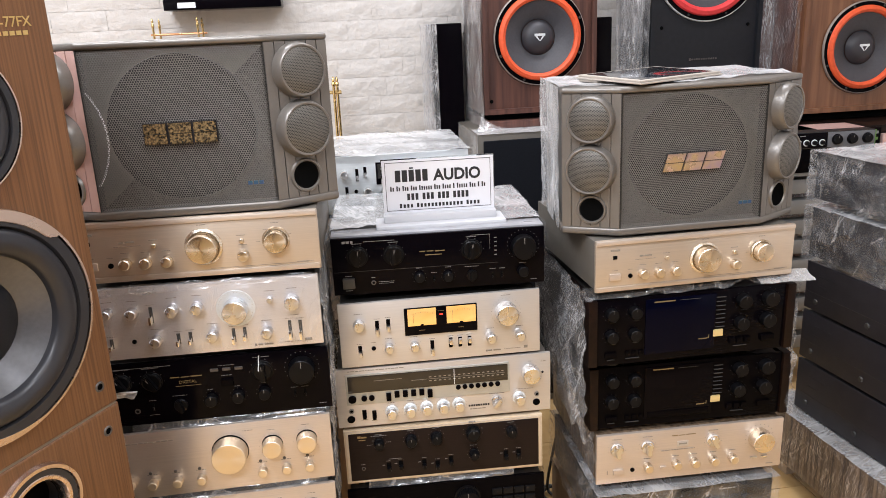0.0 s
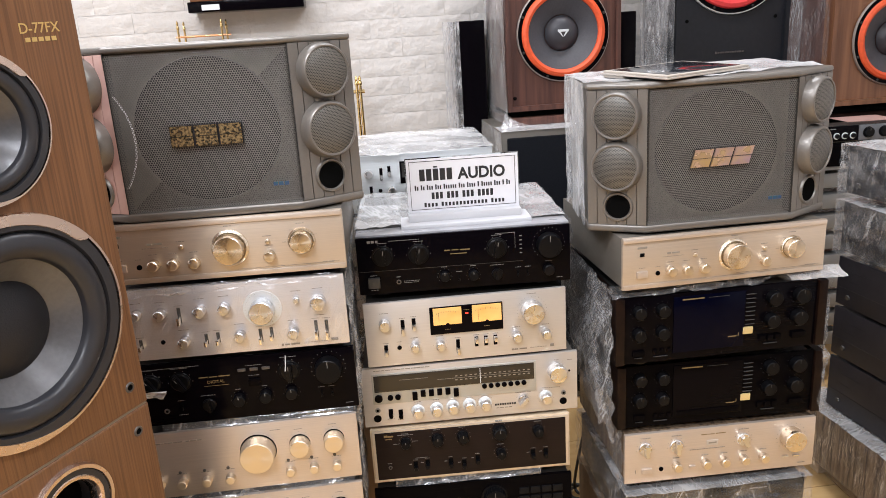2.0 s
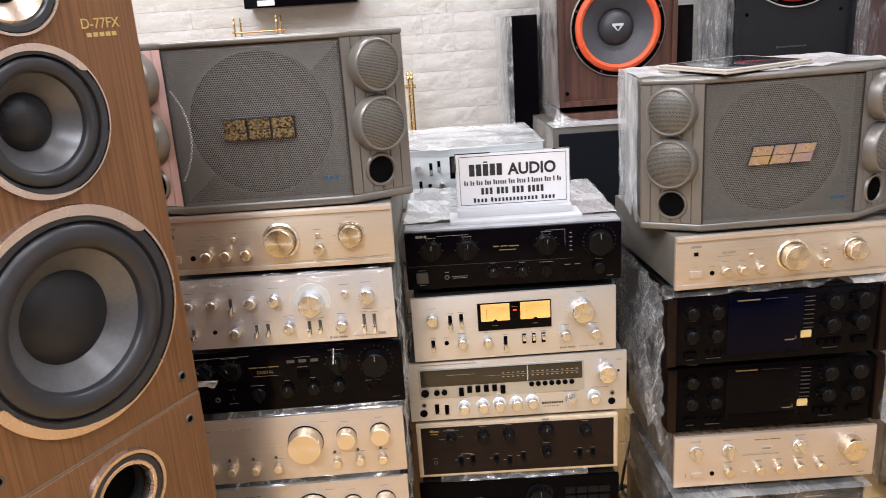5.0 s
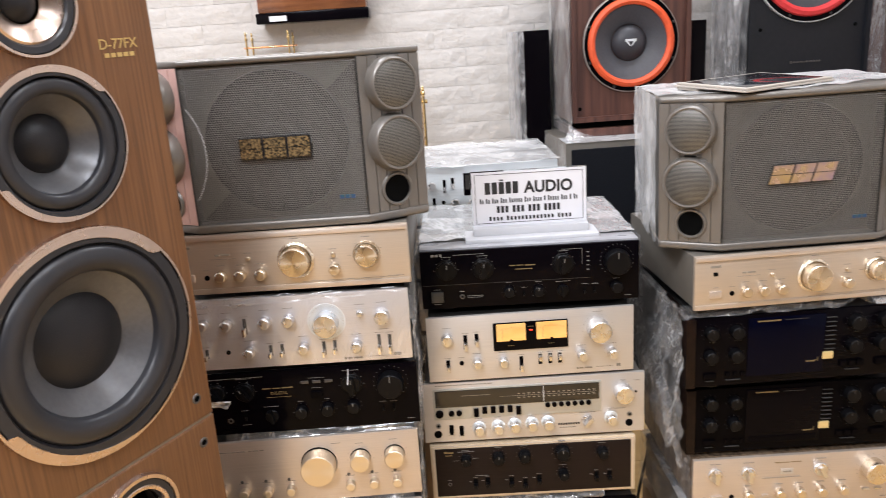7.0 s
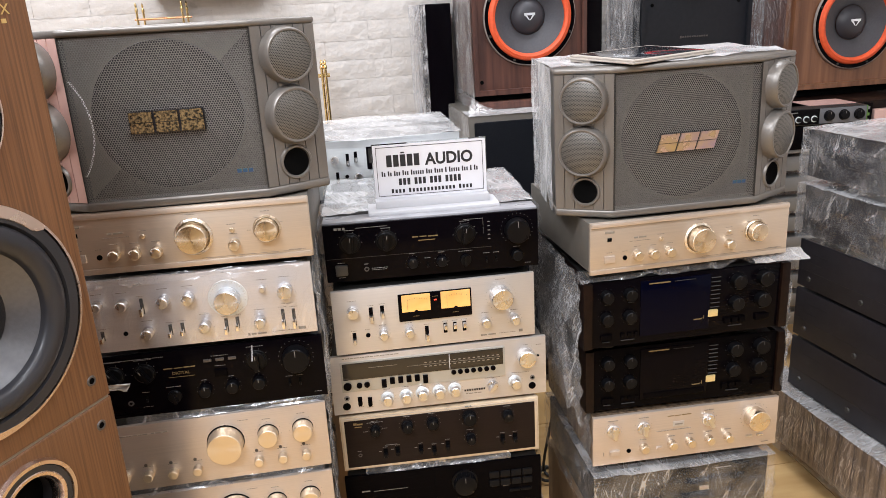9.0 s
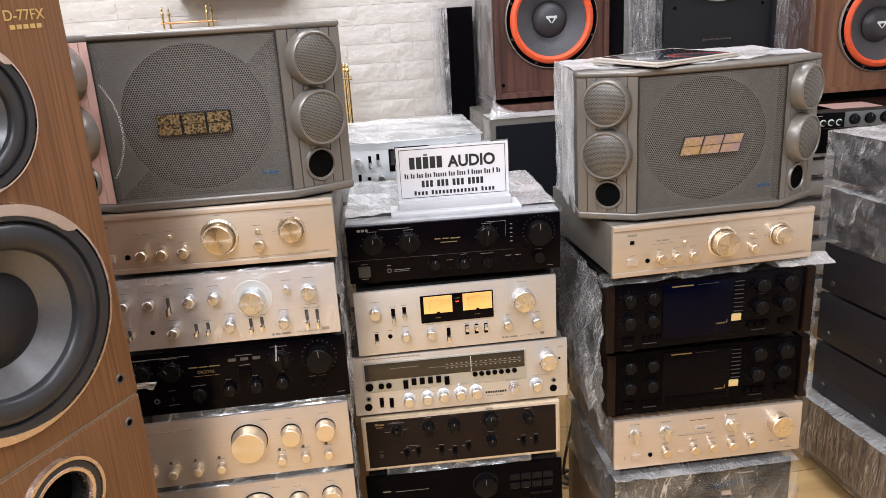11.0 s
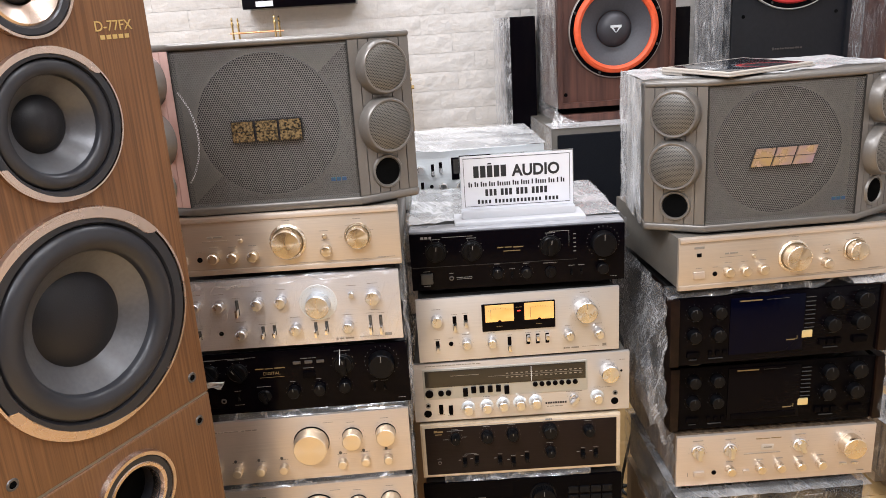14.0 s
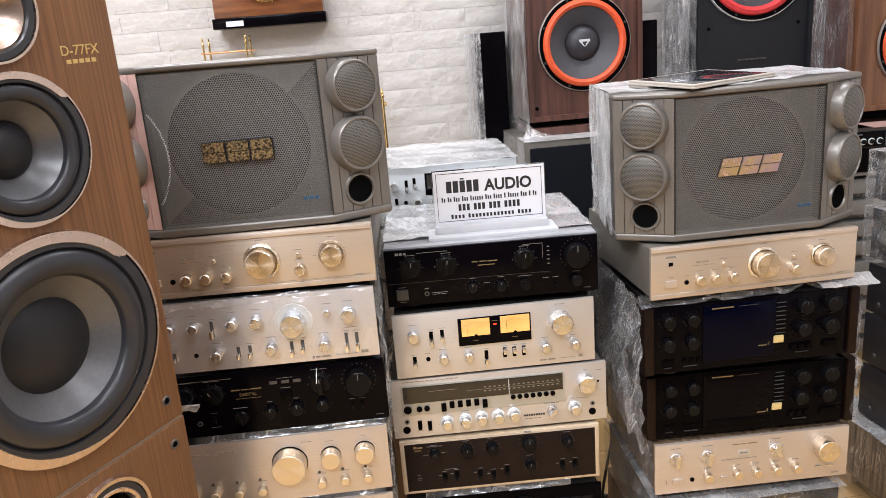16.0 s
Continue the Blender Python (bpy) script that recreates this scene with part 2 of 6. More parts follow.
INK_WHITE = material("white_print", (0.21, 0.20, 0.185), 0.6)
INK_DARK = material("grey_print", (0.25, 0.22, 0.18), 0.6)
INK_GOLD = material("gold_print", (0.26, 0.195, 0.10), 0.4, 0.5)
GOLD_MARK = material("gilt_print", (0.62, 0.44, 0.17), 0.35, 0.5)
INK_BLACK = material("black_ink", (0.012, 0.012, 0.014), 0.6)
PAPER = material("white_paper", (0.68, 0.68, 0.72), 0.6, grain=0.03, scale=(30, 30, 30), bump=0.03)
ACRYLIC = material("clear_acrylic", (0.9, 0.92, 0.93), 0.08, spec=0.5)
ACRYLIC.node_tree.nodes["Principled BSDF"].inputs["Transmission Weight"].default_value = 1.0
ACRYLIC.node_tree.nodes["Principled BSDF"].inputs["IOR"].default_value = 1.3
FOAM_WHITE = material("white_foam", (0.50, 0.50, 0.52), 0.55, bump=0.3, bump_scale=150)
VU_GLOW = material("amber_meter_glow", (0.78, 0.38, 0.10), 0.5, emit=0.26, second=(0.78, 0.46, 0.16), scale=(20, 20, 40))
# lamps stand at the foot of each meter, so the glow fades upwards
glow_nt = VU_GLOW.node_tree
glow_sep = glow_nt.nodes.new("ShaderNodeSeparateXYZ")
glow_nt.links.new(glow_nt.nodes["Texture Coordinate"].outputs["Object"], glow_sep.inputs["Vector"])
glow_map = glow_nt.nodes.new("ShaderNodeMapRange")
glow_map.inputs["From Min"].default_value, glow_map.inputs["From Max"].default_value = 0.083, 0.110
glow_map.inputs["To Min"].default_value, glow_map.inputs["To Max"].default_value = 0.62, 0.16
glow_nt.links.new(glow_sep.outputs["Z"], glow_map.inputs["Value"])
glow_nt.links.new(glow_map.outputs["Result"], glow_nt.nodes["Principled BSDF"].inputs["Emission Strength"])
LED_RED = material("red_lamp", (1.0, 0.05, 0.03), 0.4, emit=1.5)
YELLOW_BADGE = material("cream_badge", (0.78, 0.62, 0.30), 0.35, 0.4, grain=0.08)
WALNUT_ROSE = wood("reddish_walnut", (0.115, 0.048, 0.034), (0.055, 0.022, 0.017), (55, 55, 2.5), 0.42)
WALNUT_ORANGE = wood("orange_walnut", (0.225, 0.10, 0.048), (0.135, 0.055, 0.027), (45, 45, 2.0), 0.38)
OAK = wood("brown_oak_veneer", (0.212, 0.096, 0.038), (0.120, 0.052, 0.020), (300, 300, 4.0), 0.46, 0.0)
DARK_WOOD = wood("dark_gloss_wood", (0.014, 0.0065, 0.0045), (0.006, 0.003, 0.0025), (50, 4, 50), 0.4, 0.04)
DARK_WOOD.node_tree.nodes["Principled BSDF"].inputs["Specular IOR Level"].default_value = 0.12
CREAM_EDGE = wood("pale_wood_edge", (0.70, 0.57, 0.41), (0.60, 0.47, 0.32), (50, 4, 50), 0.45)
CLOCK_WOOD = wood("varnished_clock_wood", (0.26, 0.095, 0.035), (0.12, 0.04, 0.016), (4, 40, 40), 0.25, 0.4)
COPPER_BROWN = material("copper_lacquer", (0.62, 0.33, 0.17), 0.3, 0.9, rough_var=0.08)
BRASS = material("brass", (0.66, 0.48, 0.22), 0.25, 1.0, rough_var=0.08)
STONE_WHITE = material("white_stone_tile", (0.61, 0.577, 0.545), 0.62, grain=0.08, scale=(10, 10, 55), bump=1.0, bump_scale=22, blotch=0.16)
STONE_WHITE.node_tree.nodes["Bump"].inputs["Distance"].default_value = 0.010
GROUT = material("white_grout", (0.60, 0.575, 0.55), 0.8, bump=0.4)
PLASTER = material("pale_plaster", (0.80, 0.79, 0.79), 0.8, bump=0.2, blotch=0.1)
SHELVING = wood("dark_shelving", (0.085, 0.055, 0.04), (0.04, 0.026, 0.02), (30, 30, 3), 0.5)
CEIL_WHITE = material("white_ceiling", (0.82, 0.82, 0.80), 0.85, bump=0.1, blotch=0.05)
FLOOR_TILE = material("yellow_wood_look_tile", (0.57, 0.36, 0.155), 0.2, second=(0.68, 0.46, 0.215), scale=(3, 18, 6), rough_var=0.06, blotch=0.25, detail=8.0)
CARTON = material("brown_carton", (0.25, 0.16, 0.085), 0.75, grain=0.15, scale=(60, 60, 8), blotch=0.3, bump=0.2)
BROWN_BOX = material("streaked_brown_board", (0.24, 0.165, 0.105), 0.45, second=(0.06, 0.04, 0.026), scale=(110, 110, 3), rough_var=0.1, blotch=0.2)
GREY_SLAT = material("grey_metal_slat", (0.25, 0.25, 0.245), 0.45, 0.5, rough_var=0.08, blotch=0.25)
GREEN = material("green_panel", (0.10, 0.22, 0.04), 0.4, rough_var=0.05)
SCREEN = material("tablet_glass", (0.015, 0.018, 0.024), 0.06, rough_var=0.02, coat=0.5)
TABLET_CREAM = material("cream_tablet_case", (0.40, 0.355, 0.31), 0.5, bump=0.1, blotch=0.15)
CABLE = material("black_cable", (0.012, 0.012, 0.012), 0.45, bump=0.1)
BLUE_STICKER = material("blue_hologram", (0.06, 0.05, 0.25), 0.3, 0.3, second=(0.03, 0.14, 0.16), scale=(40, 40, 40))
FILM = film_material("stretch_film", 0.08, 0.95, streak=(46, 46, 4), milky=0.30, twist=0.12, lean=(0.35, 0.3, 0.15), fine=0.75)
FILM_TOP = film_material("dense_stretch_film", 0.38, 0.85, streak=(34, 4, 34), milky=0.62, twist=0.1, lean=(0.1, 0.1, 0.35), fine=0.7)
FILM_DENSE = film_material("milky_stretch_film", 0.34, 0.85, streak=(40, 40, 4), milky=0.45, twist=0.1, lean=(0.1, 0.1, 0.1))
FILM_THICK = film_material("layered_stretch_film", 0.18, 0.85, streak=(60, 60, 3), milky=0.26, lean=(0.1, 0.1, 0.1))
FILM_CLEAR = film_material("thin_stretch_film", 0.05, 0.6, streak=(26, 26, 2.5), milky=0.26, twist=0.05, lean=(0.1, 0.3, 0.1), fine=0.4)
FILM_SHEER = film_material("sheer_stretch_film", 0.01, 0.22, streak=(26, 26, 3), milky=0.16, twist=0.1, lean=(0.1, 0.35, 0.1), fine=0.4)
FILM_STREAK = film_material("streaky_stretch_film", 0.03, 0.55, streak=(120, 120, 4), milky=0.04, twist=0.2, lean=(0.1, 0.12, 0.1))
LOGO_MOTTLED = material("mottled_gilt", (0.50, 0.36, 0.18), 0.25, 0.7, second=(0.03, 0.03, 0.026), scale=(240, 240, 240), rough_var=0.08, detail=2.0)
KEY_GREY = material("dark_grey_keys", (0.006, 0.006, 0.007), 0.4, spec=0.12, rough_var=0.06)
INK_SOFT = material("soft_print", (0.16, 0.15, 0.14), 0.6)
SIDE_BLACK = material("blue_black_sheet", (0.021, 0.0195, 0.024), 0.38, spec=0.35, grain=0.2, scale=(30, 30, 30), rough_var=0.06, blotch=0.2)
BRONZE = material("dark_bronze_groove", (0.22, 0.17, 0.11), 0.35, 0.8, rough_var=0.05)
DIAL_PLATE = material("grey_dial_plate", (0.50, 0.50, 0.47), 0.42, 0.55, grain=0.06, scale=(6, 6, 900), rough_var=0.05)
BRONZE_FRAME = material("bronze_frame", (0.72, 0.64, 0.54), 0.36, 0.6, grain=0.08, scale=(6, 6, 900), rough_var=0.06)
CRUMPLED_WHITE = material("crumpled_white_film", (0.82, 0.82, 0.84), 0.3, grain=0.3, scale=(120, 120, 120), bump=1.0, bump_scale=120)


# ---- building helpers ----
SMOOTH = radians(35)
CACHE = {}


def finish(me, mat, smooth=True):
    me.materials.append(mat)
    if smooth:
        me.polygons.foreach_set("use_smooth", [True] * len(me.polygons))
        me.set_sharp_from_angle(angle=SMOOTH)
    me.update()
    return me


def link(name, me, parent=None, label="", m=None, kind=""):
    ob = new(name, me)
    if parent is not None:
        ob.parent = parent
    if m is not None:
        ob.matrix_basis = m
    return tagged(ob, label, "", "", kind)


def part(name, bm, mat, parent, label="", m=None, smooth=True):
    """One bmesh as one mesh object under a thing or a part."""
    me = bpy.data.meshes.new(name)
    bm.to_mesh(me)
    bm.free()
    finish(me, mat, smooth)
    return link(name, me, parent, label, m)


def shared(key, make, mat):
    """Mesh data made once for each key and material."""
    k = (key, mat.name)
    if k not in CACHE:
        me = bpy.data.meshes.new(str(key[0]))
        bm = make()
        bm.to_mesh(me)
        bm.free()
        CACHE[k] = finish(me, mat)
    return CACHE[k]


def thing(name, label, category, m, group="", kind=""):
    return_ob = new(name)
    return_ob.empty_display_size = 0.05
    return_ob.matrix_basis = m
    return tagged(return_ob, label, category, group, kind)


def box(x0, x1, y0, y1, z0, z1, bevel=0.0, segs=2):
    bm = bmesh.new()
    m = Matrix.LocRotScale(((x0 + x1) / 2, (y0 + y1) / 2, (z0 + z1) / 2), None, (x1 - x0, y1 - y0, z1 - z0))
    bmesh.ops.create_cube(bm, size=1, matrix=m)
    if bevel:
        bmesh.ops.bevel(bm, geom=bm.edges[:], offset=bevel, segments=segs, affect="EDGES", profile=0.6)
    return bm


def add_box(bm, x0, x1, y0, y1, z0, z1):
    v = [bm.verts.new((x, y, z)) for x in (x0, x1) for y in (y0, y1) for z in (z0, z1)]
    for f in ((0, 1, 3, 2), (4, 6, 7, 5), (0, 4, 5, 1), (2, 3, 7, 6), (0, 2, 6, 4), (1, 5, 7, 3)):
        bm.faces.new([v[i] for i in f])
    return bm


def lathe(profile, n=40, close=True):
    """Revolves (radius, y) pairs about the y axis; the first is the front."""
    bm = bmesh.new()
    rings = []
    for r, y in profile:
        if r < 1e-6:
            rings.append([bm.verts.new((0, y, 0))])
        else:
            rings.append([bm.verts.new((r * math.cos(a), y, r * math.sin(a))) for a in (2 * math.pi * i / n for i in range(n))])
    for a, b in zip(rings, rings[1:]):
        for i in range(n):
            j = (i + 1) % n
            if len(a) == 1 and len(b) > 1:
                bm.faces.new((a[0], b[j], b[i]))
            elif len(b) == 1 and len(a) > 1:
                bm.faces.new((a[i], a[j], b[0]))
            elif len(a) > 1:
                bm.faces.new((a[i], a[j], b[j], b[i]))
    bmesh.ops.recalc_face_normals(bm, faces=bm.faces[:])
    return bm


def holed_plate(x0, x1, z0, z1, thick, holes, bevel=0.003, n=56):
    """A front board of some thickness with round holes (x, z, radius) through it."""
    bm = bmesh.new()
    loops = [[(x0, z0), (x1, z0), (x1, z1), (x0, z1)]]
    loops += [[(hx + r * math.cos(2 * math.pi * k / n), hz + r * math.sin(2 * math.pi * k / n)) for k in range(n)] for hx, hz, r in holes]
    for lp in loops:
        vs = [bm.verts.new((x, 0, z)) for x, z in lp]
        for k in range(len(vs)):
            bm.edges.new((vs[k], vs[(k + 1) % len(vs)]))
    bmesh.ops.triangle_fill(bm, use_beauty=True, use_dissolve=False, edges=bm.edges[:])
    got = bmesh.ops.extrude_face_region(bm, geom=bm.faces[:])
    for v in [g for g in got["geom"] if isinstance(g, bmesh.types.BMVert)]:
        v.co.y = thick
    bmesh.ops.recalc_face_normals(bm, faces=bm.faces[:])
    if bevel:
        eps = 1e-5
        rim = [e for e in bm.edges if all(abs(v.co.y) < eps for v in e.verts) and any(all(abs(v.co[ax] - val) < eps for v in e.verts) for ax, val in ((0, x0), (0, x1), (2, z0), (2, z1)))]
        bmesh.ops.bevel(bm, geom=rim, offset=bevel, segments=3, affect="EDGES", profile=0.5)
    return bm


def tube(points, r, n=8):
    """A round bar along a polyline."""
    bm = bmesh.new()
    pts = [Vector(p) for p in points]
    rings = []
    for i, p in enumerate(pts):
        d = (pts[min(i + 1, len(pts) - 1)] - pts[max(i - 1, 0)]).normalized()
        a = d.orthogonal().normalized() if i == 0 else (a - d * a.dot(d)).normalized()
        b = d.cross(a)
        rings.append([bm.verts.new(p + r * (math.cos(t) * a + math.sin(t) * b)) for t in (2 * math.pi * k / n for k in range(n))])
    for s, e in zip(rings, rings[1:]):
        for k in range(n):
            bm.faces.new((s[k], s[(k + 1) % n], e[(k + 1) % n], e[k]))
    bm.faces.new(rings[0][::-1])
    bm.faces.new(rings[-1])
    return bm


def prism(outline, z0, z1, bevel=0.0):
    """A plan outline (x, y) raised from z0 to z1."""
    bm = bmesh.new()
    lo = [bm.verts.new((x, y, z0)) for x, y in outline]
    hi = [bm.verts.new((x, y, z1)) for x, y in outline]
    bm.faces.new(lo[::-1])
    bm.faces.new(hi)
    n = len(outline)
    for i in range(n):
        bm.faces.new((lo[i], lo[(i + 1) % n], hi[(i + 1) % n], hi[i]))
    bmesh.ops.recalc_face_normals(bm, faces=bm.faces[:])
    if bevel:
        bmesh.ops.bevel(bm, geom=bm.edges[:], offset=bevel, segments=3, affect="EDGES", profile=0.5)
    return bm


def film(parent, p00, p10, p01, p11, mat, amp=0.006, nx=26, ny=18, seed=0, ragged=0.0, sag=0.0, label=""):
    """A crumpled sheet of film between four corners, with folds and an uneven lower edge (the p00-p10 side)."""
    p00, p10, p01, p11 = (Vector(p) for p in (p00, p10, p01, p11))
    nrm = (p10 - p00).cross(p01 - p00).normalized()
    size = max((p10 - p00).length, (p01 - p00).length)
    verts, faces = [], []
    for j in range(ny + 1):
        for i in range(nx + 1):
            u, v = i / nx, j / ny
            if ragged:
                v = v + (1 - v) * ragged * max(0.0, noise.noise(Vector((u * 7 + seed * 3.1, seed, 0)))) * 1.6
            p = (p00 * (1 - u) + p10 * u) * (1 - v) + (p01 * (1 - u) + p11 * u) * v
            q = Vector((u * size * 9 + seed * 7.7, v * size * 9, seed * 2.3))
            a = abs(noise.noise(q)) + 0.6 * abs(noise.noise(q * 2.3 + Vector((3, 1, 2)))) + 0.35 * noise.noise(q * 6)
            p = p + nrm * (amp * (a - 0.25) - sag * math.sin(math.pi * u) * math.sin(math.pi * v))
            verts.append(p)
    for j in range(ny):
        for i in range(nx):
            a = j * (nx + 1) + i
            faces.append((a, a + 1, a + nx + 2, a + nx + 1))
    me = bpy.data.meshes.new("plastic_wrap")
    me.from_pydata(verts, [], faces)
    finish(me, mat)
    return link("plastic_wrap", me, parent, label or "crumpled clear stretch film")


def bars(parent, rows, mat, y=-0.0006, name="lettering", label=""):
    """Printed bars on a front: (u, z, width, height)."""
    bm = bmesh.new()
    for u, z, w, h in rows:
        if name != "lettering" or w < 7 * h or h < 0.0009:
            add_box(bm, u - w / 2, u + w / 2, y, 0.0004, z - h / 2, z + h / 2)
            continue
        # a line of print: bars of word length with gaps between
        u0, end, k = u - w / 2, u + w / 2, int(abs(u) * 1e4 + z * 1e4)
        h *= 0.72
        while u0 < end - h:
            word = min(h * (3.0, 5.5, 4.2, 7.0, 2.4)[k % 5], end - u0)
            add_box(bm, u0, u0 + word, y, 0.0004, z - h / 2, z + h / 2)
            u0 += word + 0.9 * h
            k += 1
    return tagged(part(name, bm, mat, parent, label, smooth=False), kind="stuff")


# ---- knobs, switches and jacks ----
def knob_mesh(style, r, length):
    n = 40 if r > 0.012 else 26
    if style == "plain":      # turned metal with a chamfered face
        bv = min(0.0012, r * 0.12)
        return lathe([(0, -length), (r * 0.55, -length - 0.0002), (r * 0.88 - bv, -length), (r * 0.88, -length + bv), (r * 0.93, -0.003), (r * 0.93, 0.0)], n)
    if style == "skirt":      # with a wider ring at the panel
        bv = r * 0.06
        return lathe([(0, -length), (r * 0.72 - bv, -length), (r * 0.74, -length + bv), (r * 0.78, -0.007), (r * 0.82, -0.0065), (r * 0.98, -0.004), (r, -0.002), (r, 0)], n)
    if style == "ribbed":
        bm = bmesh.new()
        cnt = 28
        prof = [(-length, 0.86), (-length + 0.0015, 0.97), (-0.004, 1.0), (-0.003, 1.12), (0, 1.12)]
        rings = []
        for y, f in prof:
            ring = []
            for i in range(cnt * 2):
                a = math.pi * i / cnt
                rr = r * f * (0.94 if i % 2 and f <= 1.0 else 1.0)
                ring.append(bm.verts.new((rr * math.cos(a), y, rr * math.sin(a))))
            rings.append(ring)
        c = bm.verts.new((0, -length - 0.0003, 0))
        m = cnt * 2
        for i in range(m):
            bm.faces.new((c, rings[0][(i + 1) % m], rings[0][i]))
            for s, e in zip(rings, rings[1:]):
                bm.faces.new((s[i], s[(i + 1) % m], e[(i + 1) % m], e[i]))
        bmesh.ops.recalc_face_normals(bm, faces=bm.faces[:])
        return bm
    # pointer: a disc with a raised bar handle across it
    bm = lathe([(0, -0.005), (r * 0.9, -0.005), (r, -0.0035), (r, 0)], n)
    w = r * 0.3
    h = bmesh.new()
    add_box(h, -w, w, -length, -0.004, -r * 0.98, r * 0.98)
    bmesh.ops.bevel(h, geom=h.edges[:], offset=w * 0.35, segments=2, affect="EDGES")
    tmp = bpy.data.meshes.new("tmp")
    h.to_mesh(tmp)
    h.free()
    bm.from_mesh(tmp)
    bpy.data.meshes.remove(tmp)
    return bm


def knob(parent, style, u, z, r, length, mat, turn=0.0, mark=None, label=""):
    me = shared(("knob", style, round(r, 4), round(length, 4)), lambda: knob_mesh(style, r, length), mat)
    ob = link("knob", me, parent, label, pose(u, 0, z, 0, turn, 0))
    if mark is not None:
        bm = bmesh.new()
        add_box(bm, -0.0006, 0.0006, -length - 0.0008, -length + 0.0004, r * 0.35, r * 0.8)
        part("pointer_mark", bm, mark, ob, smooth=False)
    return ob


def toggle(parent, u, z, w, h, slot, tip, up=False, out=0.010):
    """A slide or lever switch: a dark slot with a small tip."""
    ob = part("switch", box(u - w / 2, u + w / 2, -0.0012, 0.002, z - h / 2, z + h / 2, 0.0004, 1), slot, parent)
    zc = z + (h * 0.22 if up else -h * 0.22)
    part("switch_tip", box(u - w * 0.40, u + w * 0.40, -out, 0.0, zc - h * 0.26, zc + h * 0.22, 0.0008, 2), tip, ob)
    return ob


def button(parent, u, z, w, h, mat, out=0.004, name="button", label=""):
    return part(name, box(u - w / 2, u + w / 2, -out, 0.002, z - h / 2, z + h / 2, min(0.0012, out / 3), 2), mat, parent, label)


def jack(parent, u, z, r, ring):
    me = shared(("jack", round(r, 4)), lambda: lathe([(r * 0.55, 0.004), (r * 0.55, -0.0018), (r * 0.95, -0.0016), (r, 0)], 20), ring)
    ob = link("jack", me, parent, "", pose(u, 0, z))
    hole = shared(("jack_hole", round(r, 4)), lambda: lathe([(0, -0.0008), (r * 0.56, -0.0008), (r * 0.56, 0.002)], 16), DARK_HOLE)
    link("jack_hole", hole, ob)
    return ob


def ticks(rows, u, z, r, count=11, span=270, size=0.0014):
    """Adds a ring of scale marks to a list of bars."""
    for i in range(count):
        a = radians(90 + span / 2 - span * i / (count - 1))
        rows.append((u + r * math.cos(a), z + r * math.sin(a), size * 0.75, size * 0.75))


def cap(rows, u, z, r, w=0.016):
    """A line of small print above a knob."""
    rows.append((u, z + r + 0.0065, w, 0.0014))


def amplifier(label, x, y, bottom, yaw, w, h, deep, front, body, feet=0.012, bevel=0.0015, name="amplifier", category="amplifier", side=0.006, group="stacked hi-fi components"):
    """Chassis, front panel and four feet; the root lies at the foot of the panel's middle."""
    ob = thing(name, label, category, pose(x, y, EYE + bottom, 0, 0, yaw), group)
    part("chassis", box(-w / 2 + side, w / 2 - side, 0.009, deep, 0.004, h - 0.003, 0.0015), body, ob)
    part("front_panel", box(-w / 2, w / 2, 0.0, 0.009, 0, h, bevel, 2), front, ob)
    for fx in (-w / 2 + 0.05, w / 2 - 0.05):
        for fy in (0.05, deep - 0.06):
            me = shared(("foot", round(feet, 4)), lambda: lathe([(0, -feet), (0.017, -feet), (0.02, -feet + 0.002), (0.021, 0.0045), (0, 0.0045)], 20), BLACK_RUBBER)
            link("foot", me, ob, "", pose(fx, fy, 0, 90) @ pose(0, 0, 0, 0, 0, 0))
    return ob


# ---- the room ----
def wall(name, x0, x1, y0, y1, z0, z1, mat, label):
    ob = part(name, box(x0, x1, y0, y1, z0, z1), mat, None, smooth=False)
    return tagged(ob, label, "wall" if "wall" in name else name, "", "structure")


WALL_Y = 3.08
X0, X1, Y0 = -2.3, 3.1, -2.6
wall_north = wall("wall_north", X0, X1, WALL_Y + 0.0008, WALL_Y + 0.15, 0, CEILING, GROUT, "white grout wall faced with split stone tiles")
wall("wall_south", X0, X1, Y0 - 0.15, Y0, 0, CEILING, SHELVING, "dark wood-panelled wall of the shop")
wall("wall_west", X0 - 0.15, X0, Y0, WALL_Y + 0.15, 0, CEILING, PLASTER, "pale plastered side wall of the shop")
wall("wall_east", X1, X1 + 0.15, Y0, WALL_Y + 0.15, 0, CEILING, PLASTER, "pale plastered side wall of the shop")
wall("ceiling", X0 - 0.15, X1 + 0.15, Y0 - 0.15, WALL_Y + 0.15, CEILING, CEILING + 0.12, CEIL_WHITE, "plain white ceiling of the shop")
floor = wall("floor", X0 - 0.15, X1 + 0.15, Y0 - 0.15, WALL_Y + 0.15, -0.12, -0.003, GROUT, "yellow wood-look tiled floor")


# ---- components: the middle stack ----
RAIL_FILM = material("film_covered_edge", (0.36, 0.36, 0.38), 0.3, grain=0.35, scale=(14, 40, 40), rough_var=0.1, bump=0.4, bump_scale=60)


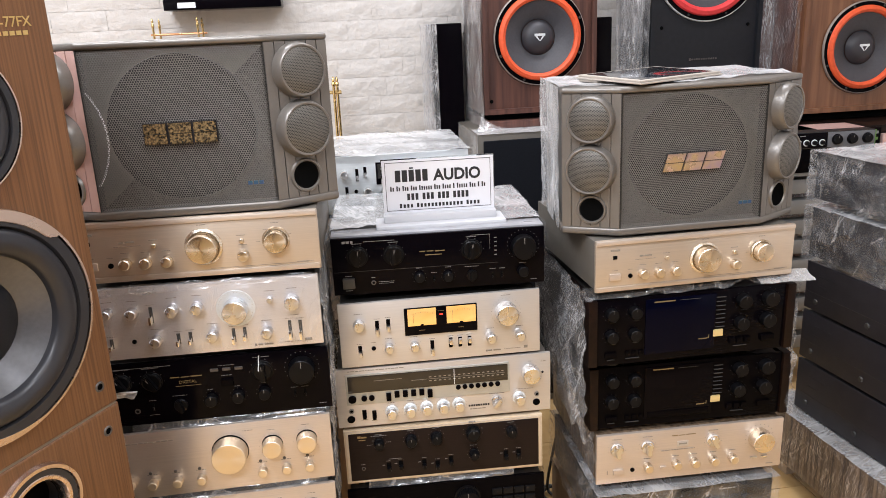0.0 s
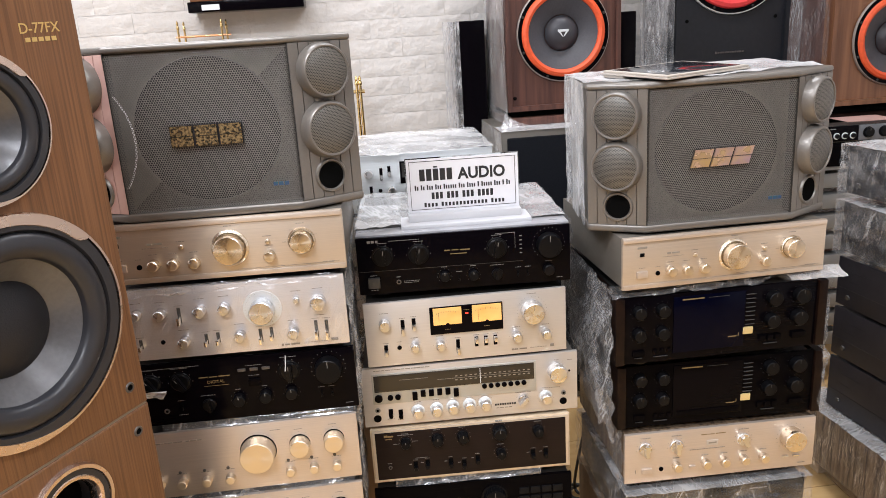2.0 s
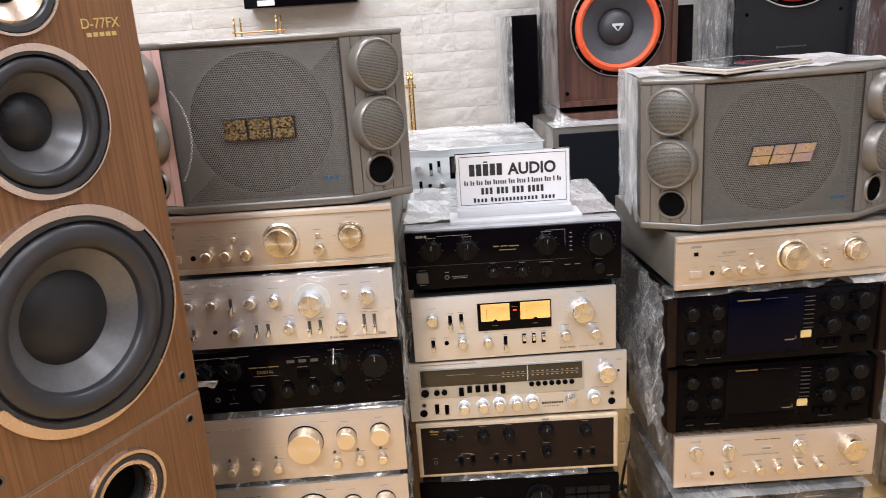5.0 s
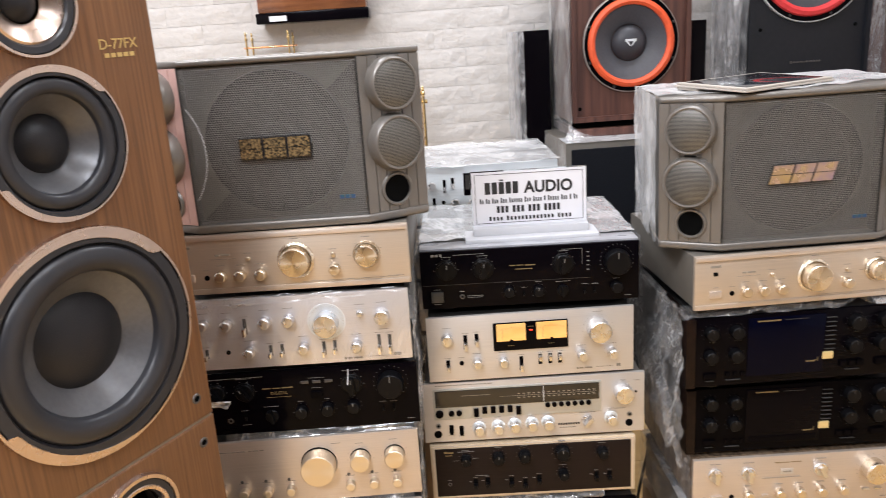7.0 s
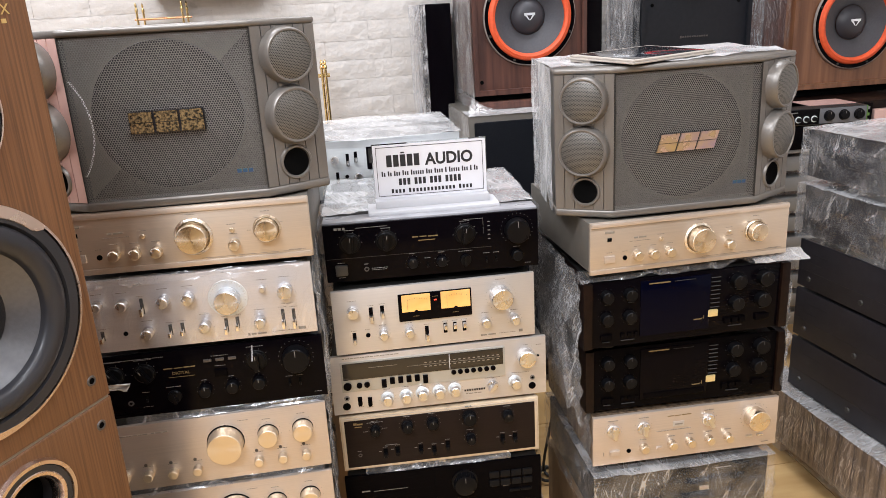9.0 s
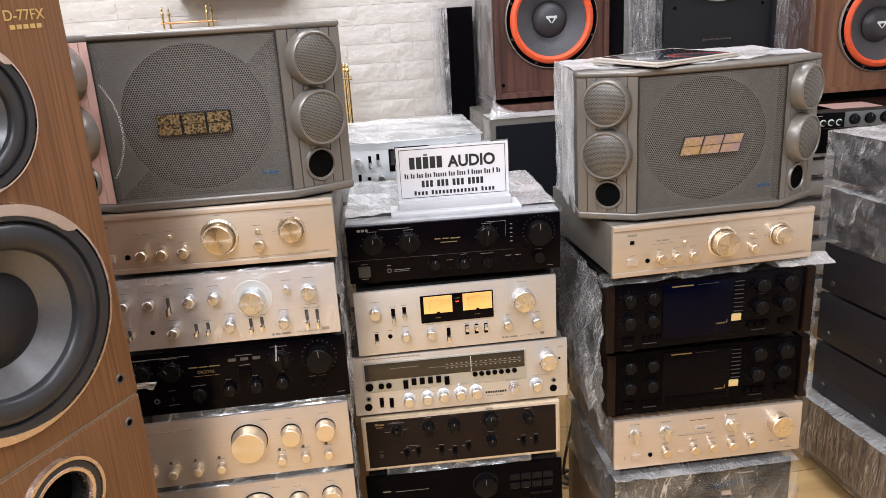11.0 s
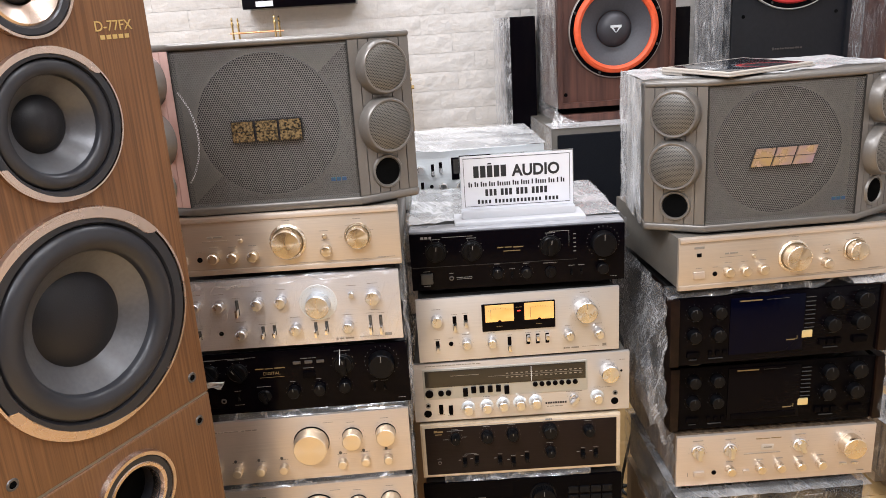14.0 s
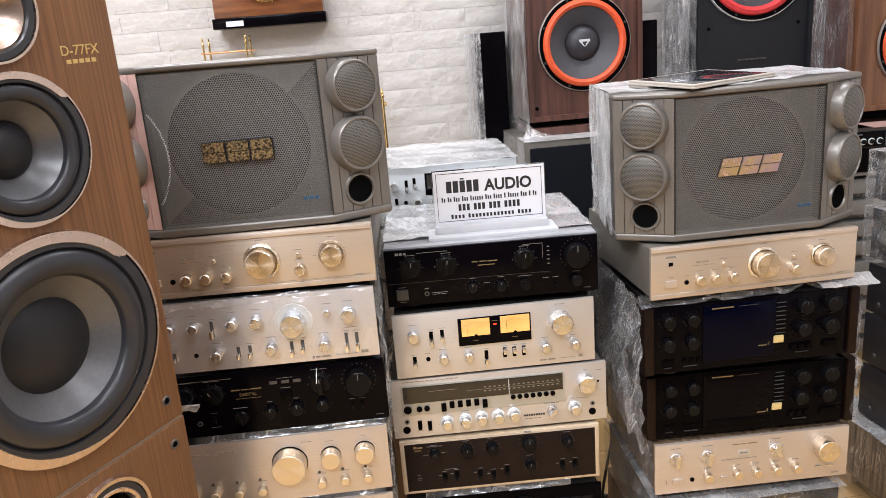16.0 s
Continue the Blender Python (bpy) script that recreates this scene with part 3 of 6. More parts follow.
def denon_black():
    ob = amplifier("glossy black amplifier with gold print, wrapped in film", 0.174, 1.438, -0.518, -3.3, 0.434, 0.119, 0.40, BLACK_GLOSS, BLACK_METAL, 0.015, side=0.004)
    part("top_rail", box(-0.217, 0.217, 0.0095, 0.06, 0.1165, 0.1225, 0.002), RAIL_FILM, ob, "whitish film-covered top edge")
    white = []
    for u, z, r in ((-0.165, 0.080, 0.0185), (-0.092, 0.079, 0.0185), (0.067, 0.080, 0.0185)):
        part("knob_plate", lathe([(0, -0.001), (r * 1.12, -0.001), (r * 1.18, 0)], 36), KNOB_BLACK, ob, m=pose(u, 0, z))
        knob(ob, "pointer", u, z, r, 0.016, KNOB_BLACK, turn=6, mark=INK_WHITE)
        ticks(white, u, z, r * 1.3, 6, 180, 0.0016)
        cap(white, u, z, r + 0.002, 0.02)
    knob(ob, "plain", 0.173, 0.080, 0.0275, 0.020, KNOB_BLACK, mark=INK_WHITE)
    ticks(white, 0.173, 0.082, 0.0325, 19, 270, 0.0015)
    for u, z in ((-0.042, 0.029), (0.017, 0.027)):
        knob(ob, "plain", u, z, 0.0115, 0.012, KNOB_BLACK, mark=INK_WHITE)
        ticks(white, u, z, 0.0145, 9, 260, 0.001)
        cap(white, u, z, 0.0125, 0.012)
    knob(ob, "pointer", 0.066, 0.025, 0.0115, 0.012, KNOB_BLACK)
    cap(white, 0.066, 0.025, 0.0125, 0.028)
    knob(ob, "plain", 0.172, 0.027, 0.0125, 0.012, KNOB_BLACK)
    cap(white, 0.172, 0.027, 0.011, 0.014)
    button(ob, -0.186, 0.025, 0.024, 0.022, BASKET_GREY, 0.006, "power_button")
    jack(ob, -0.136, 0.023, 0.005, DARK_RING)
    part("seam", box(-0.214, 0.12, -0.0005, 0.001, 0.0485, 0.0493), BLACK_METAL, ob)
    for u in (-0.012, 0.109, 0.129):
        toggle(ob, u, 0.022, 0.004, 0.013, DARK_HOLE, KNOB_BLACK, out=0.004)
        white.append((u, 0.036, 0.012, 0.0013))
    white += [(-0.186, 0.040, 0.014, 0.0014), (-0.186, 0.009, 0.014, 0.0014), (-0.136, 0.034, 0.008, 0.0013), (-0.110, 0.024, 0.032, 0.0013),
              (-0.110, 0.0205, 0.03, 0.001), (-0.120, 0.1105, 0.062, 0.0013), (0.085, 0.110, 0.04, 0.0012), (0.1045, 0.094, 0.0005, 0.032)]
    white += [(0.116, 0.102 - 0.009 * i, 0.005, 0.0016) for i in range(5)]
    white += [(0.195, 0.008, 0.014, 0.0012)]
    bars(ob, white, INK_WHITE, label="fine white lettering")
    bars(ob, [(-0.191, 0.111, 0.006, 0.0048), (-0.183, 0.111, 0.006, 0.0048), (-0.175, 0.111, 0.005, 0.0048)], INK_WHITE, name="maker_mark")
    bars(ob, [(-0.034, 0.0825, 0.012, 0.0022), (-0.018, 0.0825, 0.014, 0.0018), (0.002, 0.082, 0.02, 0.0022), (-0.011, 0.0745, 0.034, 0.0016)], INK_GOLD, name="gold_script")
    film(ob, (-0.22, 0.055, 0.126), (0.22, 0.055, 0.126), (-0.22, 0.40, 0.124), (0.22, 0.40, 0.124), FILM_TOP, 0.0050, 40, 26, 1)
    film(ob, (-0.222, 0.40, 0.0), (-0.222, 0.012, 0.0), (-0.222, 0.40, 0.125), (-0.222, 0.012, 0.125), FILM, 0.012, 22, 14, 2)
    film(ob, (0.222, 0.012, 0.0), (0.222, 0.40, 0.0), (0.222, 0.012, 0.125), (0.222, 0.40, 0.125), FILM, 0.010, 22, 14, 3)
    return ob


def pioneer_meters():
    ob = amplifier("brushed silver amplifier with two lit amber meters", 0.170, 1.430, -0.673, -1.3, 0.42, 0.140, 0.37, SILVER_WHITE, BLACK_METAL, 0.007, side=0.006)
    dark = []
    bezel = part("meter_window", box(-0.0755, 0.0765, -0.003, 0.002, 0.061, 0.121, 0.0015), BLACK_GLOSS, ob, "black meter window")
    for u0, u1 in ((-0.0685, -0.0095), (0.0125, 0.0735)):
        me = part("meter_face", box(u0, u1, -0.0042, -0.002, 0.082, 0.119, 0.0006), VU_GLOW, bezel, "lit amber meter face")
        rows = [(u0 + (u1 - u0) * (0.12 + 0.76 * i / 9), 0.1075 + 0.004 * math.sin(math.pi * i / 9), 0.0004, 0.003) for i in range(10)]
        rows += [((u0 + u1) / 2 - 0.018, 0.098, 0.0004, 0.022)]
        bars(me, rows, BRONZE, y=-0.0050, name="scale")
        part("pivot", lathe([(0, -0.0050), (0.0035, -0.0048), (0.0042, -0.004)], 20), BLACK_GLOSS, me, m=pose((u0 + u1) / 2, 0, 0.0815))
    part("peak_lamp", box(-0.002, 0.0045, -0.0045, -0.002, 0.1025, 0.1045), LED_RED, bezel, "red peak lamp")
    bars(bezel, [(0.001, 0.111, 0.012, 0.0012), (-0.04, 0.0715, 0.012, 0.0014), (0.042, 0.0715, 0.012, 0.0014)], INK_GOLD, y=-0.0035)
    knob(ob, "plain", -0.169, 0.094, 0.0128, 0.018, KNOB_SILVER, mark=INK_DARK)
    knob(ob, "plain", 0.138, 0.095, 0.0255, 0.026, KNOB_SILVER, mark=INK_DARK)
    for u, z, r in ((-0.110, 0.039, 0.0105), (-0.057, 0.038, 0.0105), (0.104, 0.042, 0.0112), (0.166, 0.042, 0.0112)):
        knob(ob, "plain", u, z, r, 0.018, KNOB_SILVER, mark=INK_DARK)
        cap(dark, u, z, r + 0.002)
        ticks(dark, u, z, r + 0.004, 9, 250, 0.0009)
    ticks(dark, 0.138, 0.095, 0.031, 21, 280, 0.0011)
    cap(dark, 0.138, 0.095, 0.031, 0.02)
    for u, z, h, up in ((-0.132, 0.084, 0.031, False), (-0.109, 0.089, 0.024, False), (-0.170, 0.036, 0.022, False), (-0.020, 0.030, 0.031, False),
                        (0.019, 0.037, 0.022, True), (0.039, 0.037, 0.022, True), (0.059, 0.037, 0.022, True)):
        toggle(ob, u, z, 0.0078, h, BLACK_SATIN, KNOB_SILVER, up, 0.012)
        dark.append((u, z + h / 2 + 0.004, 0.012, 0.0012))
    jack(ob, -0.142, 0.039, 0.0048, BLACK_SATIN)
    dark += [(-0.169, 0.117, 0.018, 0.0013), (-0.142, 0.052, 0.01, 0.0012)]
    dark += [(0.095, 0.011, 0.004, 0.004), (0.113, 0.011, 0.03, 0.004), (0.150, 0.0115, 0.035, 0.0012), (0.179, 0.013, 0.008, 0.006)]
    bars(ob, dark, INK_DARK, label="small grey lettering")
    return ob


def telefunken_receiver():
    ob = amplifier("pale silver receiver with a dark tuning window", 0.172, 1.432, -0.814, -2.1, 0.461, 0.135, 0.36, SILVER_WHITE, GREY_METAL, 0.007, name="receiver", category="receiver")
    dark = []
    win = part("tuning_bezel", box(-0.209, 0.141, -0.0022, 0.002, 0.052, 0.122, 0.002), DIAL_PLATE, ob, "grey metal bezel")
    glass = part("tuning_window", box(-0.2045, 0.1365, -0.0036, -0.001, 0.081, 0.1185, 0.0008), SMOKE_GLASS, win, "smoked tuning window")
    rows = [(-0.03 + 0.155 * i / 15, 0.104, 0.005, 0.0018) for i in range(16)] + [(-0.03 + 0.155 * i / 15, 0.095, 0.005, 0.0018) for i in range(16)]
    rows += [(0.03, 0.0995, 0.2, 0.0005), (-0.12, 0.106, 0.06, 0.0008)]
    bars(glass, rows, INK_DARK, y=-0.0040, name="scale")
    bars(glass, [(0.021, 0.1, 0.0012, 0.034)], PAPER, y=-0.0044, name="pointer")
    for u, z, r in ((-0.197, 0.067, 0.0085), (-0.172, 0.067, 0.006), (-0.156, 0.067, 0.006)):
        part("button", lathe([(0, -0.006), (r * 0.85, -0.006), (r, -0.0045), (r, 0)], 24), BLACK_SATIN, win, m=pose(u, -0.0015, z))
    for i in range(7):
        part("button", lathe([(0, -0.0045), (0.0045, -0.0045), (0.0053, -0.0035), (0.0053, 0)], 20), BLACK_SATIN, win, m=pose(0.029 + 0.085 * i / 6, -0.0015, 0.074))
    for i in range(6):
        low = 0.066 if i in (0, 5) else 0.0705
        button(win, -0.120 + 0.088 * i / 5, low, 0.0105, 0.018 if i in (0, 5) else 0.014, BLACK_SATIN, 0.007)
    knob(ob, "plain", 0.186, 0.092, 0.0215, 0.022, KNOB_SILVER)
    ticks(dark, 0.186, 0.092, 0.026, 3, 60, 0.001)
    for u, z in ((-0.116, 0.028), (-0.076, 0.029), (-0.041, 0.031), (-0.005, 0.031), (0.029, 0.032), (0.161, 0.034)):
        part("knob_skirt", lathe([(0.010, -0.002), (0.0125, -0.0018), (0.0145, 0)], 30), COLD_SILVER, ob, m=pose(u, 0, z + 0.001))
        knob(ob, "plain", u, z, 0.0122, 0.018, KNOB_SILVER)
        ticks(dark, u, z + 0.001, 0.0175, 11, 260, 0.0010)
        cap(dark, u, z, 0.0155, 0.014)
    knob(ob, "pointer", 0.112, 0.032, 0.0118, 0.016, KNOB_SILVER, turn=40)
    ticks(dark, 0.112, 0.032, 0.016, 7, 200, 0.001)
    dark.append((0.112, 0.050, 0.034, 0.0013))
    for u, z, r in ((-0.201, 0.038, 0.006), (-0.203, 0.0185, 0.0085), (0.200, 0.040, 0.0056), (0.199, 0.0205, 0.008)):
        jack(ob, u, z, r, GREY_SLAT if r < 0.007 else BLACK_SATIN)
    for u, z in ((-0.174, 0.029), (-0.153, 0.026)):
        toggle(ob, u, z, 0.0092, 0.019, BLACK_SATIN, BLACK_SATIN, False, 0.008)
        dark.append((u, z - 0.014, 0.014, 0.0012))
    part("tuning_lamp", lathe([(0, -0.0015), (0.0022, -0.0015), (0.0025, 0)], 14), DARK_HOLE, ob, m=pose(0.213, 0, 0.091))
    dark += [(-0.144, 0.1295, 0.118, 0.0022), (0.215, 0.117, 0.012, 0.0016), (0.186, 0.119, 0.01, 0.0012), (0.18, 0.055, 0.024, 0.0013), (0.07, 0.018, 0.034, 0.0024)]
    bars(ob, dark, INK_DARK, label="small grey lettering")
    bars(ob, [(0.052 + 0.0052 * i, 0.026, 0.0038, 0.0042) for i in range(9)], INK_BLACK, name="maker_mark")
    return ob


def sansui_amp():
    ob = amplifier("dark brown amplifier in a pale wooden frame", 0.166, 1.429, -0.951, -2.6, 0.433, 0.130, 0.34, CREAM_EDGE, CREAM_EDGE, 0.014, side=0.001)
    part("silver_frame", box(-0.2125, 0.2125, -0.003, 0.001, 0.004, 0.127, 0.0012), BRONZE_FRAME, ob, "bronze frame strip")
    part("face_plate", box(-0.207, 0.207, -0.0045, 0.001, 0.009, 0.1225, 0.0006), BLACK_BROWN, ob, "dark brown face plate")
    white = []
    for u, z, r in ((-0.142, 0.098, 0.0098), (-0.073, 0.099, 0.0118), (-0.018, 0.100, 0.0118), (0.062, 0.103, 0.0148), (0.146, 0.099, 0.0108), (0.063, 0.052, 0.0100)):
        k = knob(ob, "ribbed", u, z, r, 0.019, KNOB_BLACK, mark=INK_WHITE)
        k.matrix_basis = pose(u, -0.0045, z)
        ticks(white, u, z, r * 1.45, 9, 270, 0.0013)
        cap(white, u, z, r + 0.003, 0.016)
    for u, z in ((-0.124, 0.038), (-0.098, 0.040), (-0.047, 0.038), (-0.018, 0.032), (0.012, 0.040), (0.134, 0.041), (0.162, 0.041)):
        t = toggle(ob, u, z, 0.0095, 0.019, DARK_HOLE, KNOB_BLACK, False, 0.010)
        t.matrix_basis = pose(0, -0.004, 0)
        white += [(u - 0.011, z + 0.004, 0.006, 0.0012), (u, z + 0.0135, 0.01, 0.0012)]
    j = jack(ob, -0.179, 0.038, 0.0042, DARK_RING)
    j.matrix_basis = pose(-0.179, -0.0045, 0.038)
    white += [(-0.179, 0.048, 0.010, 0.0013), (-0.142, 0.1145, 0.034, 0.0016), (-0.111, 0.056, 0.026, 0.0008), (-0.163, 0.094, 0.011, 0.0012), (-0.122, 0.098, 0.011, 0.0012)]
    bars(ob, white, INK_WHITE, y=-0.0051, label="fine white lettering")
    bars(ob, [(-0.184, 0.1145, 0.007, 0.005), (-0.174, 0.1135, 0.012, 0.0035), (-0.178, 0.107, 0.015, 0.0018)], INK_GOLD, y=-0.0051, name="maker_mark")
    film(ob, (-0.17, -0.004, -0.012), (0.15, -0.004, -0.012), (-0.17, 0.002, 0.004), (0.15, 0.002, 0.004), FILM_CLEAR, 0.007, 40, 4, 5)
    return ob


def black_tuner_amp():
    ob = amplifier("satin black amplifier with a large volume knob", 0.166, 1.427, -1.115, -2.8, 0.438, 0.147, 0.36, BLACK_SATIN, BLACK_METAL, 0.012)
    white = []
    knob(ob, "ribbed", 0.045, 0.105, 0.026, 0.022, KNOB_BLACK, mark=INK_WHITE)
    for j in range(2):
        for i in range(4):
            button(ob, 0.112 + 0.025 * i, 0.113 - 0.022 * j, 0.022, 0.0155, KEY_GREY, 0.003)
    for i in range(2):
        button(ob, 0.158 + 0.026 * i, 0.068, 0.024, 0.006, KNOB_BLACK, 0.004)
    button(ob, -0.11, 0.05, 0.16, 0.03, BLACK_GLOSS, 0.0025, "display_window")
    part("seam", box(-0.021, -0.0195, -0.0006, 0.001, 0.004, 0.143), DARK_HOLE, ob)
    white += [(-0.175, 0.107, 0.018, 0.003), (-0.12, 0.105, 0.075, 0.0014), (0.112, 0.082, 0.012, 0.0012), (0.137, 0.081, 0.012, 0.0012)]
    bars(ob, white, INK_DARK, label="dim grey lettering")
    film(ob, (0.222, 0.01, -0.02), (0.222, 0.36, -0.02), (0.222, 0.01, 0.15), (0.222, 0.36, 0.15), FILM, 0.01, 18, 10, 6)
    return ob


denon_black()
pioneer_meters()
telefunken_receiver()
sansui_amp()
black_tuner_amp()


# ---- components: champagne amplifiers of one model ----
def gold_amp(x, y, bottom, yaw, body, label):
    ob = amplifier(label, x, y, bottom, yaw, 0.434, 0.109, 0.40, CHAMPAGNE, body, 0.010, side=0.002, bevel=0.003)
    dark = []
    part("top_strip", box(-0.2155, 0.2155, -0.0035, 0.001, 0.0985, 0.108, 0.002), CHAMPAGNE_PALE, ob, "bright bevelled top strip")
    part("bottom_strip", box(-0.2155, 0.2155, -0.0025, 0.001, 0.001, 0.011, 0.002), CHAMPAGNE, ob)
    for u, z, r, ln in ((0.017, 0.054, 0.029, 0.024), (0.142, 0.057, 0.0215, 0.020)):
        part("knob_ring", lathe([(r * 0.9, -0.004), (r * 1.0, -0.0045), (r * 1.12, -0.002), (r * 1.14, 0)], 44), KNOB_GOLD, ob, m=pose(u, 0, z))
        part("knob_groove", lathe([(r * 0.9, -0.0052), (r * 0.975, -0.0050), (r * 0.985, -0.004)], 44), BRONZE, ob, m=pose(u, 0, z))
        knob(ob, "plain", u, z, r, ln, KNOB_GOLD)
        cap(dark, u, z, r + 0.004, 0.014)
    for u, z in ((-0.117, 0.034), (-0.083, 0.0335), (-0.047, 0.0335), (0.084, 0.035)):
        knob(ob, "plain", u, z, 0.0108, 0.015, KNOB_GOLD)
        cap(dark, u, z, 0.0118, 0.014)
    for u, z in ((-0.066, 0.063), (0.083, 0.061)):
        knob(ob, "plain", u, z, 0.0044, 0.006, KNOB_GOLD)
        cap(dark, u, z, 0.003, 0.016)
    button(ob, -0.176, 0.031, 0.023, 0.014, CHAMPAGNE_PALE, 0.004, "power_button")
    jack(ob, -0.143, 0.031, 0.0048, BLACK_SATIN)
    button(ob, -0.176, 0.072, 0.009, 0.0075, DARK_HOLE, 0.001, "remote_window")
    dark += [(-0.176, 0.087, 0.02, 0.0042), (-0.176, 0.045, 0.012, 0.0012), (-0.143, 0.045, 0.01, 0.0012), (-0.120, 0.071, 0.008, 0.0032), (-0.106, 0.071, 0.016, 0.003),
             (-0.111, 0.064, 0.045, 0.0012), (0.11, 0.014, 0.17, 0.0005), (0.19, 0.0155, 0.03, 0.0014), (0.127, 0.078, 0.01, 0.001), (0.165, 0.067, 0.009, 0.001), (0.112, 0.057, 0.008, 0.001)]
    bars(ob, dark, INK_DARK, label="small grey lettering")
    return ob


gold_amp(-0.274, 1.295, -0.405, -2.2, GREY_METAL, "champagne gold amplifier under a karaoke speaker")
gold_amp(0.695, 1.367, -0.531, 1.6, GREY_METAL, "champagne gold amplifier with a grey metal case")


# ---- components: the stack beside the tall speaker ----
def pioneer_levers():
    ob = amplifier("brushed silver amplifier with many lever switches", -0.281, 1.295, -0.550, -1.7, 0.43, 0.134, 0.38, SILVER, BLACK_METAL, 0.006)
    dark = []
    part("volume_plate", lathe([(0, -0.0012), (0.034, -0.0012), (0.0345, 0)], 60), COLD_SILVER, ob, "graduated volume disc", m=pose(0.065, 0, 0.081))
    rows = []
    ticks(rows, 0.065, 0.081, 0.0305, 31, 300, 0.0011)
    bars(ob, rows, INK_DARK, y=-0.0018, name="scale")
    knob(ob, "plain", 0.065, 0.079, 0.0245, 0.024, KNOB_SILVER)
    for u, z, r in ((-0.195, 0.090, 0.0105), (-0.155, 0.091, 0.0098), (-0.113, 0.089, 0.0108), (-0.044, 0.089, 0.0116), (-0.001, 0.090, 0.0116), (0.127, 0.094, 0.006), (0.166, 0.087, 0.0148),
                    (-0.079, 0.033, 0.0108), (0.020, 0.035, 0.0112), (0.116, 0.033, 0.0112)):
        knob(ob, "plain", u, z, r, 0.020 if r > 0.008 else 0.012, KNOB_SILVER, mark=INK_DARK)
        cap(dark, u, z, r + 0.003, 0.018)
        ticks(dark, u, z, r + 0.004, 7, 220, 0.0008)
    for u, z, h in ((-0.082, 0.081, 0.03), (-0.157, 0.032, 0.018), (-0.195, 0.032, 0.018), (-0.041, 0.032, 0.020), (-0.020, 0.033, 0.020), (0.056, 0.030, 0.026), (0.076, 0.033, 0.022),
                    (0.157, 0.033, 0.034), (0.176, 0.032, 0.034)):
        toggle(ob, u, z, 0.0060, h, BASKET_GREY, CHROME, False, 0.016)
        dark.append((u, z + h / 2 + 0.004, 0.014, 0.0011))
    jack(ob, -0.118, 0.033, 0.0042, BLACK_SATIN)
    dark += [(0.093, 0.0075, 0.004, 0.0045), (0.112, 0.0075, 0.03, 0.004), (0.155, 0.0085, 0.04, 0.0012), (0.188, 0.0105, 0.013, 0.0055), (0.166, 0.06, 0.02, 0.0011)]
    bars(ob, dark, INK_DARK, label="small grey lettering")
    film(ob, (-0.214, -0.030, 0.016), (0.214, -0.028, 0.016), (-0.214, -0.026, 0.132), (0.214, -0.024, 0.134), FILM_SHEER, 0.008, 40, 18, 13, label="sheer film over the front")
    film(ob, (-0.21, -0.004, 0.118), (0.205, -0.004, 0.128), (-0.21, 0.003, 0.138), (0.205, 0.003, 0.138), FILM_CLEAR, 0.007, 46, 5, 11, ragged=0.5)
    film(ob, (0.2165, 0.0, -0.02), (0.2165, 0.30, -0.02), (0.2165, 0.0, 0.14), (0.2165, 0.30, 0.14), FILM, 0.012, 18, 14, 12)
    return ob


